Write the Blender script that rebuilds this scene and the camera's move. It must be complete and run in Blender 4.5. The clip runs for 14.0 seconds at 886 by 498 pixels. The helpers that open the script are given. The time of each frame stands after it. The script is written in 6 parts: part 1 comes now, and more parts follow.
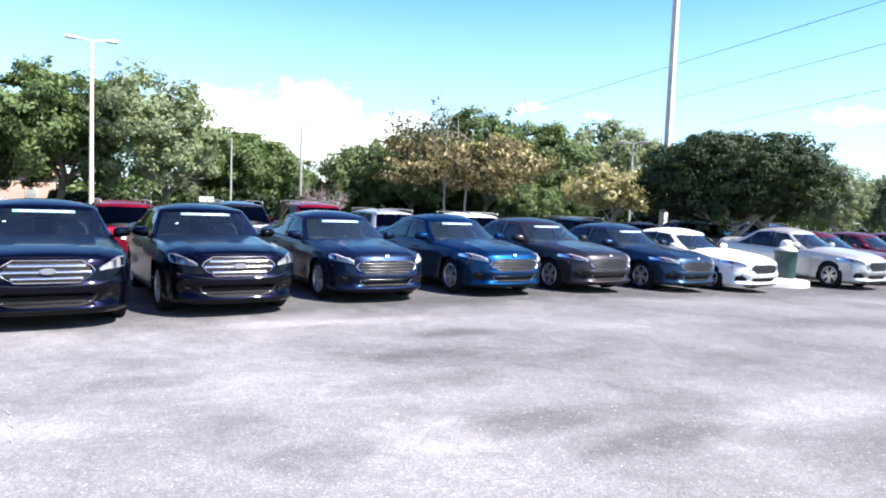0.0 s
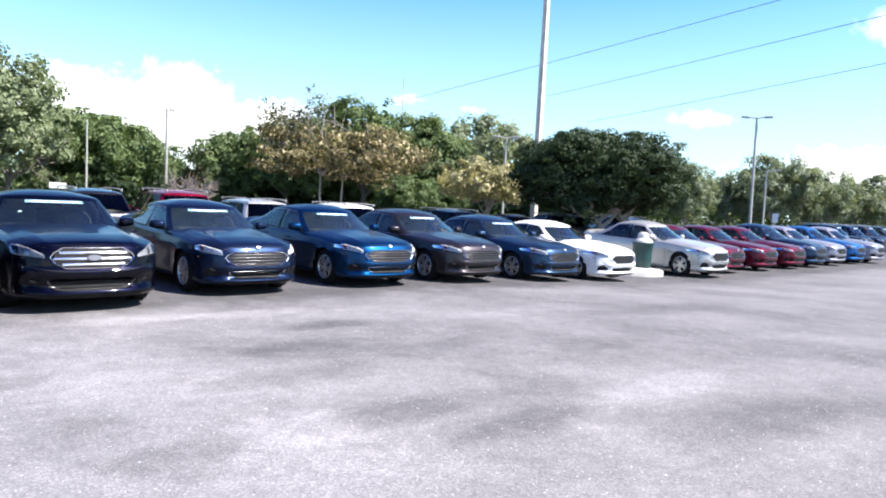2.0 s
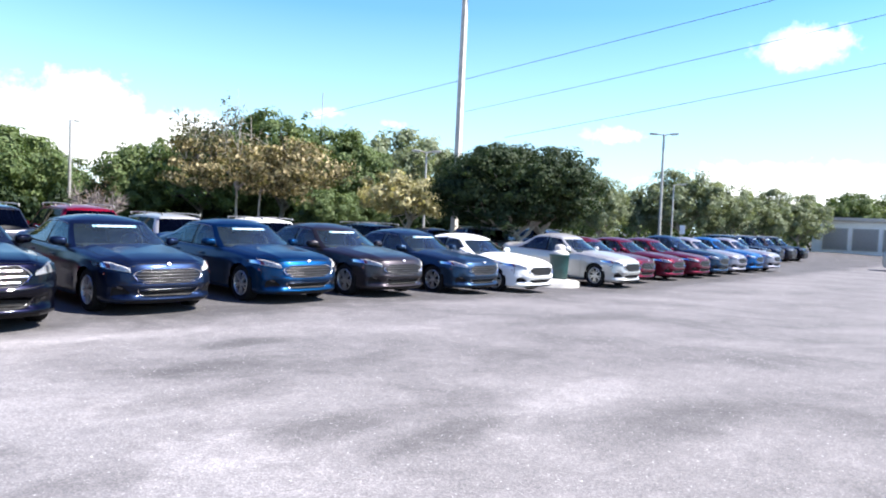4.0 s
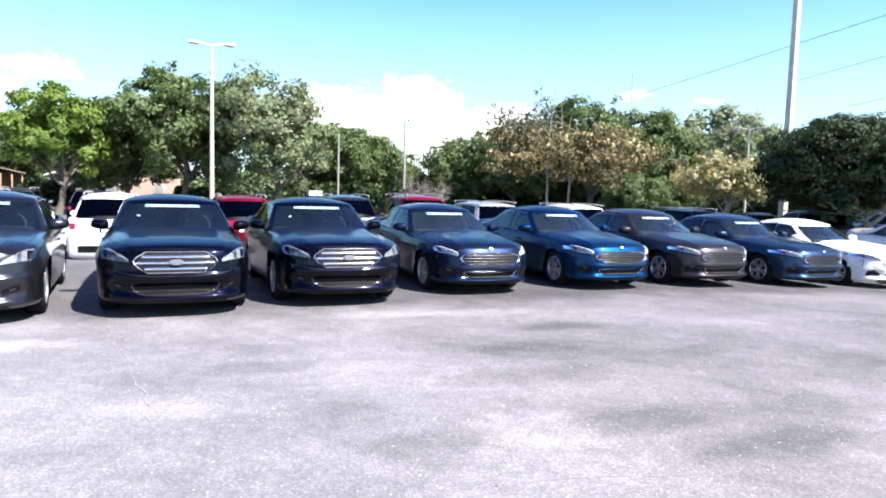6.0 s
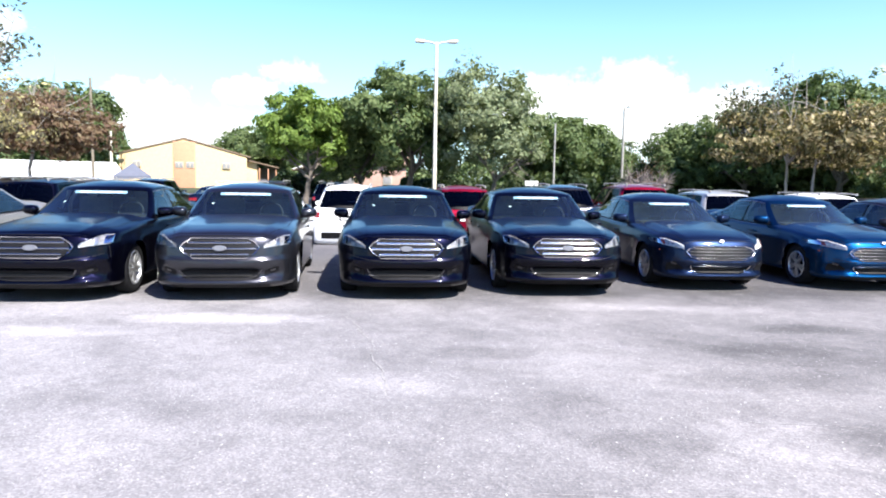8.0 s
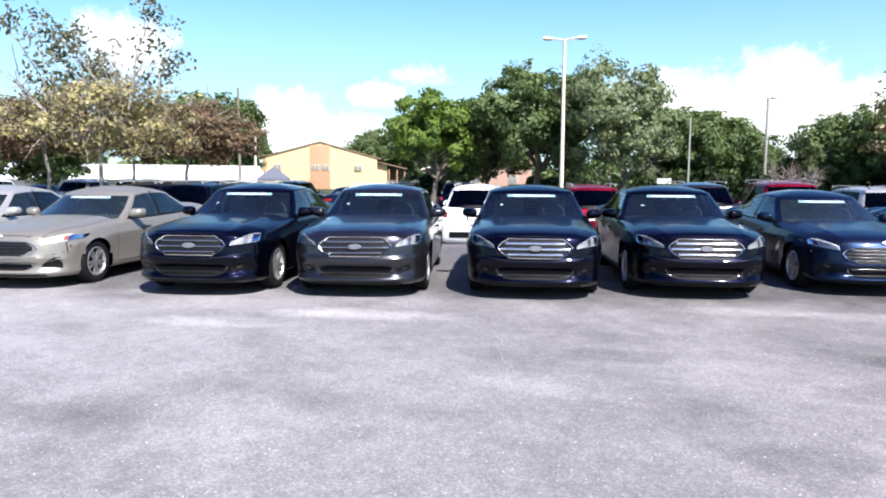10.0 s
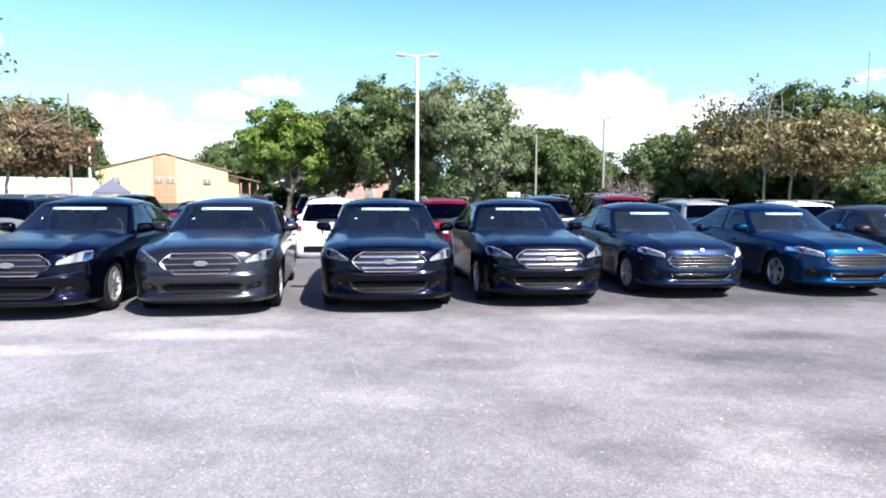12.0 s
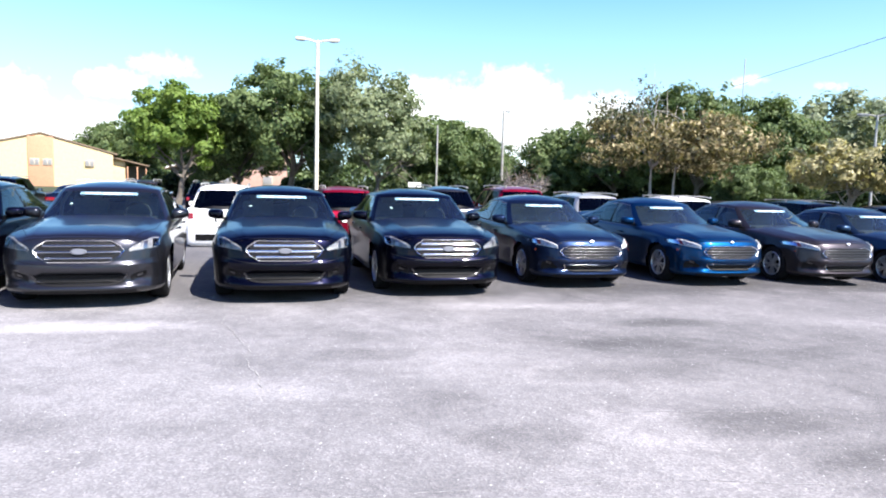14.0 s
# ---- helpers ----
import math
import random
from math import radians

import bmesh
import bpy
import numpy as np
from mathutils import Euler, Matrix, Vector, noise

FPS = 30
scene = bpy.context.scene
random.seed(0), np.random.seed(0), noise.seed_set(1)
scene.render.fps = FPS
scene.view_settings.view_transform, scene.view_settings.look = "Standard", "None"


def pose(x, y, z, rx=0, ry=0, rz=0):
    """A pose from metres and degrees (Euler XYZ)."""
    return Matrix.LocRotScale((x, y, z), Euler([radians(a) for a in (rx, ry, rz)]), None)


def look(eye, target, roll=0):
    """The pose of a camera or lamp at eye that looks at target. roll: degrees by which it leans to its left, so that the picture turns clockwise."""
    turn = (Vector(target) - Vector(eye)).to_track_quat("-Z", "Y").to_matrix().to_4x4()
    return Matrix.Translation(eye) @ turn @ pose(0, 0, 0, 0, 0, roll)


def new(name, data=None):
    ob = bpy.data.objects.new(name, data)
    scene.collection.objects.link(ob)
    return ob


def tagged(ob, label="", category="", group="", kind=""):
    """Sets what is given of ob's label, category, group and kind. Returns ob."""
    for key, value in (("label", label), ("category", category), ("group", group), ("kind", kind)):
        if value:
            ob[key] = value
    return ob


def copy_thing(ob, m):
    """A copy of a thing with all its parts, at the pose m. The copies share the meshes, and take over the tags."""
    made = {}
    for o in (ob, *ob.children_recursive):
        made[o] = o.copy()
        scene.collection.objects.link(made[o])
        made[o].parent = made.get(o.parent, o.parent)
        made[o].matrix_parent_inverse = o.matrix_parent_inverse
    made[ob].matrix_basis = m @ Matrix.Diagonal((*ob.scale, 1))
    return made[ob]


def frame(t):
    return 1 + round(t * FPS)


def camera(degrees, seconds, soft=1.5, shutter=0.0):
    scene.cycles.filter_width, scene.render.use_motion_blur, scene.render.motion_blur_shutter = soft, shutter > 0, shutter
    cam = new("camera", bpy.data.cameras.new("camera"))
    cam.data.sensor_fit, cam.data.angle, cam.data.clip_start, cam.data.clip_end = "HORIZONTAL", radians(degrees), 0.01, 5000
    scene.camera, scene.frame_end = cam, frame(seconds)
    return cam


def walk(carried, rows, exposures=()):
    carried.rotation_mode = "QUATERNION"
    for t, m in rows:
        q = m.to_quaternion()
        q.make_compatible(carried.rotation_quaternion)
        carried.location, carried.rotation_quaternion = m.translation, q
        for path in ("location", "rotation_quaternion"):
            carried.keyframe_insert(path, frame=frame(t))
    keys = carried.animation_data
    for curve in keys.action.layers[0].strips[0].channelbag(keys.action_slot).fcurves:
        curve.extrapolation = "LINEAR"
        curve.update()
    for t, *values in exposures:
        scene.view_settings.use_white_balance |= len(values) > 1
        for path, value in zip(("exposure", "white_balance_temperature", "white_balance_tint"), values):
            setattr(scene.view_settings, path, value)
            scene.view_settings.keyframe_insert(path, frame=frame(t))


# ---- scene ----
cam = camera(66.4, 14.0, soft=1.95)
# seconds, x, y, z, yaw, pitch, roll
PATH = [
    (0, -0.003, 0.270, 1.650, 0.70, -3.65, -2.09),
    (0.5, 0.014, 0.270, 1.650, -2.95, -3.65, -2.25),
    (1, 0.031, 0.268, 1.650, -6.55, -4.10, -2.90),
    (1.5, 0.043, 0.266, 1.650, -9.26, -4.53, -2.85),
    (2, 0.045, 0.266, 1.650, -9.59, -3.96, -2.82),
    (2.2, 0.051, 0.265, 1.650, -10.83, -3.88, -2.81),
    (2.7, 0.066, 0.262, 1.650, -14.20, -3.44, -2.95),
    (3.35, 0.079, 0.258, 1.650, -17.00, -3.16, -2.76),
    (3.9, 0.077, 0.259, 1.650, -16.60, -2.60, -2.56),
    (4.3, 0.062, 0.263, 1.650, -13.30, -2.31, -2.74),
    (4.5, 0.048, 0.266, 1.650, -10.13, -2.85, -2.57),
    (5, 0.020, 0.269, 1.650, -4.22, -3.15, -1.86),
    (5.5, -0.012, 0.270, 1.650, 2.48, -4.31, -1.80),
    (6, -0.043, 0.266, 1.650, 9.25, -4.59, -1.54),
    (6.5, -0.066, 0.262, 1.650, 14.21, -4.57, -1.52),
    (7, -0.082, 0.257, 1.650, 17.57, -4.57, -1.33),
    (7.5, -0.098, 0.252, 1.650, 21.30, -4.58, -0.76),
    (8, -0.123, 0.240, 1.650, 27.18, -5.84, -1.03),
    (8.5, -0.142, 0.230, 1.650, 31.71, -6.71, -1.34),
    (8.7, -0.150, 0.224, 1.650, 33.82, -6.45, -0.62),
    (9.2, -0.162, 0.216, 1.650, 37.00, -6.30, -0.50),
    (9.8, -0.166, 0.213, 1.650, 38.00, -6.00, -0.30),
    (10.35, -0.160, 0.218, 1.650, 36.30, -5.90, -0.30),
    (10.8, -0.150, 0.225, 1.650, 33.69, -5.96, -0.27),
    (11, -0.145, 0.228, 1.650, 32.43, -6.49, -0.69),
    (11.5, -0.127, 0.238, 1.650, 28.04, -5.08, -0.59),
    (12, -0.117, 0.243, 1.650, 25.71, -4.80, -0.37),
    (12.5, -0.104, 0.249, 1.650, 22.72, -4.41, -0.67),
    (13, -0.092, 0.254, 1.650, 19.82, -4.63, -1.04),
    (13.5, -0.087, 0.256, 1.650, 18.73, -5.35, -0.95),
    (14, -0.081, 0.258, 1.650, 17.43, -5.52, -1.55),
]
EXPOSURE = [(0.0, 1.59), (0.5, 1.58), (1.0, 1.47), (1.5, 1.46), (2.2, 1.48), (4.3, 1.49), (5.0, 1.49), (5.5, 1.54), (6.0, 1.57), (6.5, 1.55), (7.0, 1.36), (7.5, 1.48),
            (8.0, 1.51), (8.7, 1.45), (10.8, 1.12), (11.1, 1.18), (11.5, 1.36), (12.0, 1.37), (12.5, 1.56), (13.0, 1.66), (13.5, 1.54), (14.0, 1.48)]
walk(cam, [(t, pose(x, y, z, 90 + pitch, roll, yaw)) for t, x, y, z, yaw, pitch, roll in PATH], EXPOSURE)

# ---- sky, clouds and sun ----
SUN_AZ, SUN_EL = 115.0, 49.0      # degrees clockwise from +y, and above the horizon
AXIS = 31.5                      # the rows of cars: their normal lies this far left of +y
NX, NY = -math.sin(radians(AXIS)), math.cos(radians(AXIS))
UX, UY = math.cos(radians(AXIS)), math.sin(radians(AXIS))


def way(az, el):
    """The direction at an azimuth clockwise from +y and an elevation."""
    a, e = radians(az), radians(el)
    return Vector((math.sin(a) * math.cos(e), math.cos(a) * math.cos(e), math.sin(e)))


def polar(az, dist):
    return math.sin(radians(az)) * dist, math.cos(radians(az)) * dist


class Nodes:
    """A small helper to wire node trees."""

    def __init__(self, tree):
        self.tree = tree
        tree.nodes.clear()

    def add(self, kind):
        return self.tree.nodes.new(kind)

    def set(self, node, **values):
        for key, value in values.items():
            node.inputs[key.replace("_", " ")].default_value = value
        return node

    def link(self, a, b):
        self.tree.links.new(a, b)

    def math(self, op, a, b=None, clamp=False):
        node = self.add("ShaderNodeMath")
        node.operation, node.use_clamp = op, clamp
        for slot, v in enumerate((a, b)):
            if v is None:
                continue
            if isinstance(v, (int, float)):
                node.inputs[slot].default_value = v
            else:
                self.link(v, node.inputs[slot])
        return node.outputs[0]

    def noise(self, vec, scale, detail=4.0, rough=0.55, distort=0.0):
        node = self.add("ShaderNodeTexNoise")
        self.set(node, Scale=scale, Detail=detail, Roughness=rough, Distortion=distort)
        if vec is not None:
            self.link(vec, node.inputs["Vector"])
        return node.outputs["Fac"]

    def ramp(self, fac, stops):
        node = self.add("ShaderNodeValToRGB")
        els = node.color_ramp.elements
        while len(els) < len(stops):
            els.new(0.5)
        for el, (pos, col) in zip(els, stops):
            el.position = pos
            el.color = (*col, 1) if len(col) == 3 else col
        self.link(fac, node.inputs[0])
        return node.outputs[0]

    def grey(self, fac, lo, hi, a=0.0, b=1.0):
        return self.ramp(fac, [(lo, (a, a, a)), (hi, (b, b, b))])

    def mix(self, fac, a, b, blend="MIX"):
        node = self.add("ShaderNodeMix")
        node.data_type, node.blend_type = "RGBA", blend
        for slot, v in ((0, fac), (6, a), (7, b)):
            if isinstance(v, (int, float)):
                node.inputs[slot].default_value = v
            elif isinstance(v, tuple):
                node.inputs[slot].default_value = (*v, 1)
            else:
                self.link(v, node.inputs[slot])
        return node.outputs[2]


world = bpy.data.worlds.new("daylight")
scene.world = world
world.use_nodes = True
wn = Nodes(world.node_tree)
sky = wn.add("ShaderNodeTexSky")
sky.sky_type, sky.sun_disc = "NISHITA", False
sky.sun_elevation, sky.sun_rotation = radians(SUN_EL), radians(SUN_AZ)
sky.air_density, sky.dust_density, sky.ozone_density = 1.0, 0.6, 1.0
coord = wn.add("ShaderNodeTexCoord").outputs["Generated"]
billow = wn.noise(coord, 14.0, 8.0, 0.60, 0.2)
# cumulus: direction, half-width and half-height in degrees
CLOUDS = [(-10.7, 6.6, 4.4, 3.5), (-19.0, 5.9, 6.0, 3.3), (-5.4, 5.5, 6.0, 2.6), (-12.5, 4.2, 13, 3.3), (-62.5, 9.6, 4.5, 2.6), (-40, 8.4, 2.4, 0.9),
          (-43.4, 6.8, 2.6, 1.3), (-51, 4.3, 5.0, 3.2), (-46, 3.6, 5, 2.0), (43.3, 13.7, 4.0, 1.7), (30.7, 7.4, 2.6, 0.75), (6.6, 8.3, 1.7, 0.55), (11.9, 7.8, 1.5, 0.5),
          (44, 3.0, 11, 2.6), (120, 12, 16, 6), (170, 9, 18, 6), (-120, 11, 20, 7), (80, 8, 10, 4)]
total = None
sep = wn.add("ShaderNodeSeparateXYZ")
wn.link(coord, sep.inputs[0])
azim = wn.math("MULTIPLY", wn.math("ARCTAN2", sep.outputs[0], sep.outputs[1]), 57.2958)
elev = wn.math("MULTIPLY", wn.math("ARCSINE", sep.outputs[2]), 57.2958)
for az, el, wide, high in CLOUDS:
    dx = wn.math("DIVIDE", wn.math("SUBTRACT", azim, az), wide)
    dy = wn.math("DIVIDE", wn.math("SUBTRACT", elev, el), high)
    d = wn.math("SQRT", wn.math("ADD", wn.math("MULTIPLY", dx, dx), wn.math("MULTIPLY", dy, dy)))
    v = wn.math("SUBTRACT", 1.0, d)
    if high < 1.0:
        v = wn.math("MULTIPLY", v, 0.5)
    total = v if total is None else wn.math("MAXIMUM", total, v)
puff = wn.math("ADD", total, wn.math("MULTIPLY", wn.math("SUBTRACT", billow, 0.5), 1.25))
puff = wn.math("ADD", puff, wn.math("MULTIPLY", wn.math("SUBTRACT", wn.noise(coord, 60.0, 5.0, 0.6), 0.5), 0.9))
mask = wn.grey(puff, 0.0, 0.65)
# thin white haze towards the horizon
haze = wn.grey(wn.math("DIVIDE", elev, 60.0), 0.0, 0.28, 0.54, 0.0)
tone = wn.mix(1.0, sky.outputs[0], wn.ramp(wn.math("DIVIDE", elev, 90.0), [(0.22, (0.74, 1.26, 1.52)), (0.33, (0.44, 0.70, 1.36)), (0.46, (0.28, 0.42, 1.12)), (0.80, (0.22, 0.34, 0.90))]), "MULTIPLY")
hazy = wn.mix(haze, tone, (7.4, 8.4, 9.4))
shade = wn.noise(coord, 16.0, 4.0)
lit = wn.mix(wn.grey(shade, 0.3, 0.7), (9.0, 9.5, 9.9), (11.5, 11.6, 11.6))
back = wn.set(wn.add("ShaderNodeBackground"), Strength=0.068)
wn.link(wn.mix(mask, hazy, lit), back.inputs[0])
wn.link(back.outputs[0], wn.add("ShaderNodeOutputWorld").inputs[0])

sun_data = bpy.data.lights.new("sun", "SUN")
sun_data.energy, sun_data.angle, sun_data.color = 5.0, radians(0.55), (1.0, 0.95, 0.89)
sun = new("sun", sun_data)
sun.matrix_world = look(way(SUN_AZ, SUN_EL) * 100, (0, 0, 0))


# ---- materials ----
def material(name, base, rough=0.5, metal=0.0, coat=0.0, vary=0.0, scale=8.0, bump=0.0, bump_scale=60.0, spec=0.5):
    """A plain surface with slight unevenness of tone and relief."""
    m = bpy.data.materials.new(name)
    m.use_nodes = True
    n = Nodes(m.node_tree)
    b = n.add("ShaderNodeBsdfPrincipled")
    n.set(b, Roughness=rough, Metallic=metal, Specular_IOR_Level=spec, Coat_Weight=coat, Coat_Roughness=0.03)
    b.inputs["Base Color"].default_value = (*base, 1)
    vec = n.add("ShaderNodeTexCoord").outputs["Object"]
    if vary:
        f = n.noise(vec, scale, 5.0, 0.6)
        lo, hi = tuple(c * (1 - vary) for c in base), tuple(min(1, c * (1 + vary)) for c in base)
        n.link(n.ramp(f, [(0.3, lo), (0.7, hi)]), b.inputs["Base Color"])
    if bump:
        bp = n.set(n.add("ShaderNodeBump"), Strength=bump, Distance=0.02)
        n.link(n.noise(vec, bump_scale, 4.0), bp.inputs["Height"])
        n.link(bp.outputs[0], b.inputs["Normal"])
    n.link(b.outputs[0], n.add("ShaderNodeOutputMaterial").inputs[0])
    return m


def paint(name, base, flake=0.35, coat=0.50, rough=0.38):
    """Clear-coated car paint with metal flakes and thin patches of road dust."""
    m = bpy.data.materials.new(name)
    m.use_nodes = True
    n = Nodes(m.node_tree)
    b = n.set(n.add("ShaderNodeBsdfPrincipled"), Roughness=rough, Metallic=flake, Specular_IOR_Level=0.02, Coat_Weight=coat, Coat_IOR=1.34, Coat_Roughness=0.025)
    vec = n.add("ShaderNodeTexCoord").outputs["Object"]
    fl = n.noise(vec, 900.0, 1.0)
    dust = n.grey(n.noise(vec, 2.2, 6.0, 0.65), 0.48, 0.80, 0.0, 0.007)
    col = n.ramp(fl, [(0.35, tuple(c * 0.75 for c in base)), (0.7, tuple(min(1, c * 1.3) for c in base))])
    n.link(n.mix(dust, col, (0.28, 0.28, 0.31)), b.inputs["Base Color"])
    n.link(n.math("ADD", 0.065, n.math("MULTIPLY", dust, 7.0)), b.inputs["Coat Roughness"])
    n.link(b.outputs[0], n.add("ShaderNodeOutputMaterial").inputs[0])
    return m


def glass(name, tint, gloss=1.0, ior=1.5, rough=0.015, film=0.0):
    """Thin tinted car glass: a clear, coloured sheet under a Fresnel gloss, with a film of dust tinted teal as painted
    sky sheen.
    """
    m = bpy.data.materials.new(name)
    m.use_nodes = True
    n = Nodes(m.node_tree)
    clear = n.add("ShaderNodeBsdfTransparent")
    clear.inputs[0].default_value = (*tint, 1)
    shine = n.set(n.add("ShaderNodeBsdfGlossy"), Roughness=rough)
    shine.inputs[0].default_value = (gloss, gloss, gloss, 1)
    fr = n.set(n.add("ShaderNodeFresnel"), IOR=ior)
    mx = n.add("ShaderNodeMixShader")
    n.link(n.math("MAXIMUM", fr.outputs[0], 0.06), mx.inputs[0])
    behind = clear.outputs[0]
    if film:
        # teal diffuse film: a little dust, mostly reflected sky painted in
        dust = n.set(n.add("ShaderNodeBsdfDiffuse"), Color=(0.44, 0.66, 0.72, 1))
        dusty = n.add("ShaderNodeMixShader")
        vec = n.add("ShaderNodeTexCoord").outputs["Object"]
        n.link(n.grey(n.noise(vec, 3.0, 4.0), 0.3, 0.7, film * 0.6, film * 1.4), dusty.inputs[0])
        n.link(clear.outputs[0], dusty.inputs[1])
        n.link(dust.outputs[0], dusty.inputs[2])
        behind = dusty.outputs[0]
    n.link(behind, mx.inputs[1])
    n.link(shine.outputs[0], mx.inputs[2])
    n.link(mx.outputs[0], n.add("ShaderNodeOutputMaterial").inputs[0])
    return m


def leafage(name, cols, rough=0.55):
    """Leaves: tone varies from leaf to leaf, with some light passing through."""
    m = bpy.data.materials.new(name)
    m.use_nodes = True
    n = Nodes(m.node_tree)
    rnd = n.add("ShaderNodeNewGeometry").outputs["Random Per Island"]
    vec = n.add("ShaderNodeTexCoord").outputs["Object"]
    big = n.noise(vec, 0.7, 3.0)
    f = n.math("ADD", n.math("MULTIPLY", rnd, 0.65), n.math("MULTIPLY", big, 0.45), clamp=True)
    stops = [(i / (len(cols) - 1), c) for i, c in enumerate(cols)]
    col = n.ramp(f, stops)
    b = n.set(n.add("ShaderNodeBsdfPrincipled"), Roughness=rough, Specular_IOR_Level=0.22)
    n.link(col, b.inputs["Base Color"])
    t = n.add("ShaderNodeBsdfTranslucent")
    n.link(n.mix(1.0, col, (1.3, 1.35, 0.8), "MULTIPLY"), t.inputs[0])
    mx = n.add("ShaderNodeMixShader")
    mx.inputs[0].default_value = 0.30
    n.link(b.outputs[0], mx.inputs[1])
    n.link(t.outputs[0], mx.inputs[2])
    n.link(mx.outputs[0], n.add("ShaderNodeOutputMaterial").inputs[0])
    return m


def asphalt():
    """Old, bleached asphalt: bright worn aggregate, darker smears, fine hairline cracks; some shade and exposure drift
    in its colour.
    """
    m = bpy.data.materials.new("asphalt")
    m.use_nodes = True
    n = Nodes(m.node_tree)
    b = n.set(n.add("ShaderNodeBsdfPrincipled"), Roughness=0.85)
    vec = n.add("ShaderNodeTexCoord").outputs["Object"]
    turn = n.add("ShaderNodeMapping")
    turn.inputs["Rotation"].default_value = (0, 0, radians(-AXIS))
    turn.inputs["Scale"].default_value = (0.62, 1.0, 1.0)
    n.link(vec, turn.inputs[0])
    rows = turn.outputs[0]
    broad = n.noise(rows, 0.55, 5.0, 0.55, 0.6)
    mid = n.noise(vec, 1.6, 6.0, 0.62, 0.3)
    tone = n.math("ADD", n.math("MULTIPLY", broad, 0.70), n.math("MULTIPLY", mid, 0.30))
    worn = n.ramp(tone, [(0.36, (0.134, 0.128, 0.129)), (0.45, (0.178, 0.170, 0.171)), (0.54, (0.216, 0.206, 0.207)), (0.63, (0.252, 0.240, 0.240))])
    # the stalls lie darker than the bleached lane, partly as painted shade between the cars; a few smears and pale
    # scuffs of their own shape
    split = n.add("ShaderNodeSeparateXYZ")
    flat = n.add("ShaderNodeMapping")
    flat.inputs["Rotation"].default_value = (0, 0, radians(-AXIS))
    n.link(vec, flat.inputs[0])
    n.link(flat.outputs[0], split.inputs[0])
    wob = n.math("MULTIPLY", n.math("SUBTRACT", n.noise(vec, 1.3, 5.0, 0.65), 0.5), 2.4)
    stall_shade = n.ramp(n.math("MULTIPLY", n.math("ADD", split.outputs[1], wob), 0.05), [(0.452, (1, 1, 1)), (0.508, (0.46, 0.46, 0.47))])
    worn = n.mix(1.0, worn, stall_shade, "MULTIPLY")
    # tone drift along the row, painted in for exposure changes across the view
    exposure_tone = n.ramp(n.math("ADD", n.math("MULTIPLY", n.math("ADD", split.outputs[0], n.math("MULTIPLY", wob, 1.5)), 0.05), 0.4), [(0.2, (1.13, 1.145, 1.185)), (0.42, (0.98, 0.987, 1.01)), (0.55, (0.87, 0.865, 0.872)), (0.64, (0.83, 0.825, 0.83)), (0.82, (0.70, 0.69, 0.70))])
    worn = n.mix(1.0, worn, exposure_tone, "MULTIPLY")
    smears = ((3.6, 4.3, 1.0, 0.34, 0.64), (3.95, 3.55, 0.8, 0.30, 0.68), (4.85, 7.65, 0.85, 0.30, 0.55), (3.9, 6.7, 0.9, 0.3, 0.72), (3.3, 5.65, 0.95, 0.36, 0.68), (0.9, 6.6, 0.8, 0.28, 0.72),
              (5.7, 2.55, 1.3, 0.5, 0.72), (1.7, 4.35, 0.6, 0.26, 0.80), (-2.9, 4.5, 0.9, 0.35, 0.80), (11.5, 6.6, 2.6, 0.5, 0.70), (7.4, 5.2, 1.2, 0.4, 0.78),
              (2.6, 4.35, 0.55, 0.45, 1.30), (6.05, 3.56, 1.1, 0.36, 1.32), (2.9, 9.0, 1.0, 0.28, 1.35), (-1.9, 8.22, 1.2, 0.34, 1.52), (-3.4, 7.55, 1.0, 0.28, 1.35),
              (0.2, 5.6, 0.9, 0.35, 1.12), (2.3, 3.3, 1.3, 0.6, 1.22), (0.2, 4.3, 1.3, 0.5, 1.10), (4.2, 8.8, 1.0, 0.28, 1.22), (8.5, 7.4, 2.2, 0.4, 1.25))
    for su, sn, wu, wn_, shade in smears:
        dx = n.math("DIVIDE", n.math("SUBTRACT", split.outputs[0], su), wu)
        dy = n.math("DIVIDE", n.math("SUBTRACT", split.outputs[1], sn), wn_)
        d = n.math("ADD", n.math("MULTIPLY", dx, dx), n.math("MULTIPLY", dy, dy))
        near = n.math("ADD", n.math("SUBTRACT", 1.2, d), n.math("MULTIPLY", wob, 0.9))
        worn = n.mix(n.grey(near, -0.8, 1.3, 0.0, 1.0), worn, (shade, shade, shade), "MULTIPLY")
    stones = n.add("ShaderNodeTexVoronoi")
    n.set(stones, Scale=75.0, Randomness=1.0)
    n.link(vec, stones.inputs["Vector"])
    sp = n.add("ShaderNodeSeparateColor")
    n.link(stones.outputs["Color"], sp.inputs[0])
    grit = n.ramp(sp.outputs[0], [(0.0, (0.75, 0.75, 0.76)), (0.55, (0.97, 0.97, 0.97)), (0.85, (1.13, 1.125, 1.12)), (1.0, (1.36, 1.35, 1.33))])
    col = n.mix(1.0, worn, grit, "MULTIPLY")
    fleck = n.grey(n.noise(vec, 20.0, 3.0, 0.75), 0.60, 0.72, 0.0, 0.42)
    col = n.mix(fleck, col, (0.44, 0.43, 0.43))
    chips = n.grey(n.noise(vec, 34.0, 2.0, 0.5), 0.685, 0.73, 0.0, 0.85)
    col = n.mix(chips, col, (0.62, 0.61, 0.60))
    patch = n.ramp(n.noise(vec, 5.5, 6.0, 0.72, 0.5), [(0.36, (0.87, 0.865, 0.87)), (0.50, (1.0, 1.0, 1.0)), (0.64, (1.12, 1.115, 1.11))])
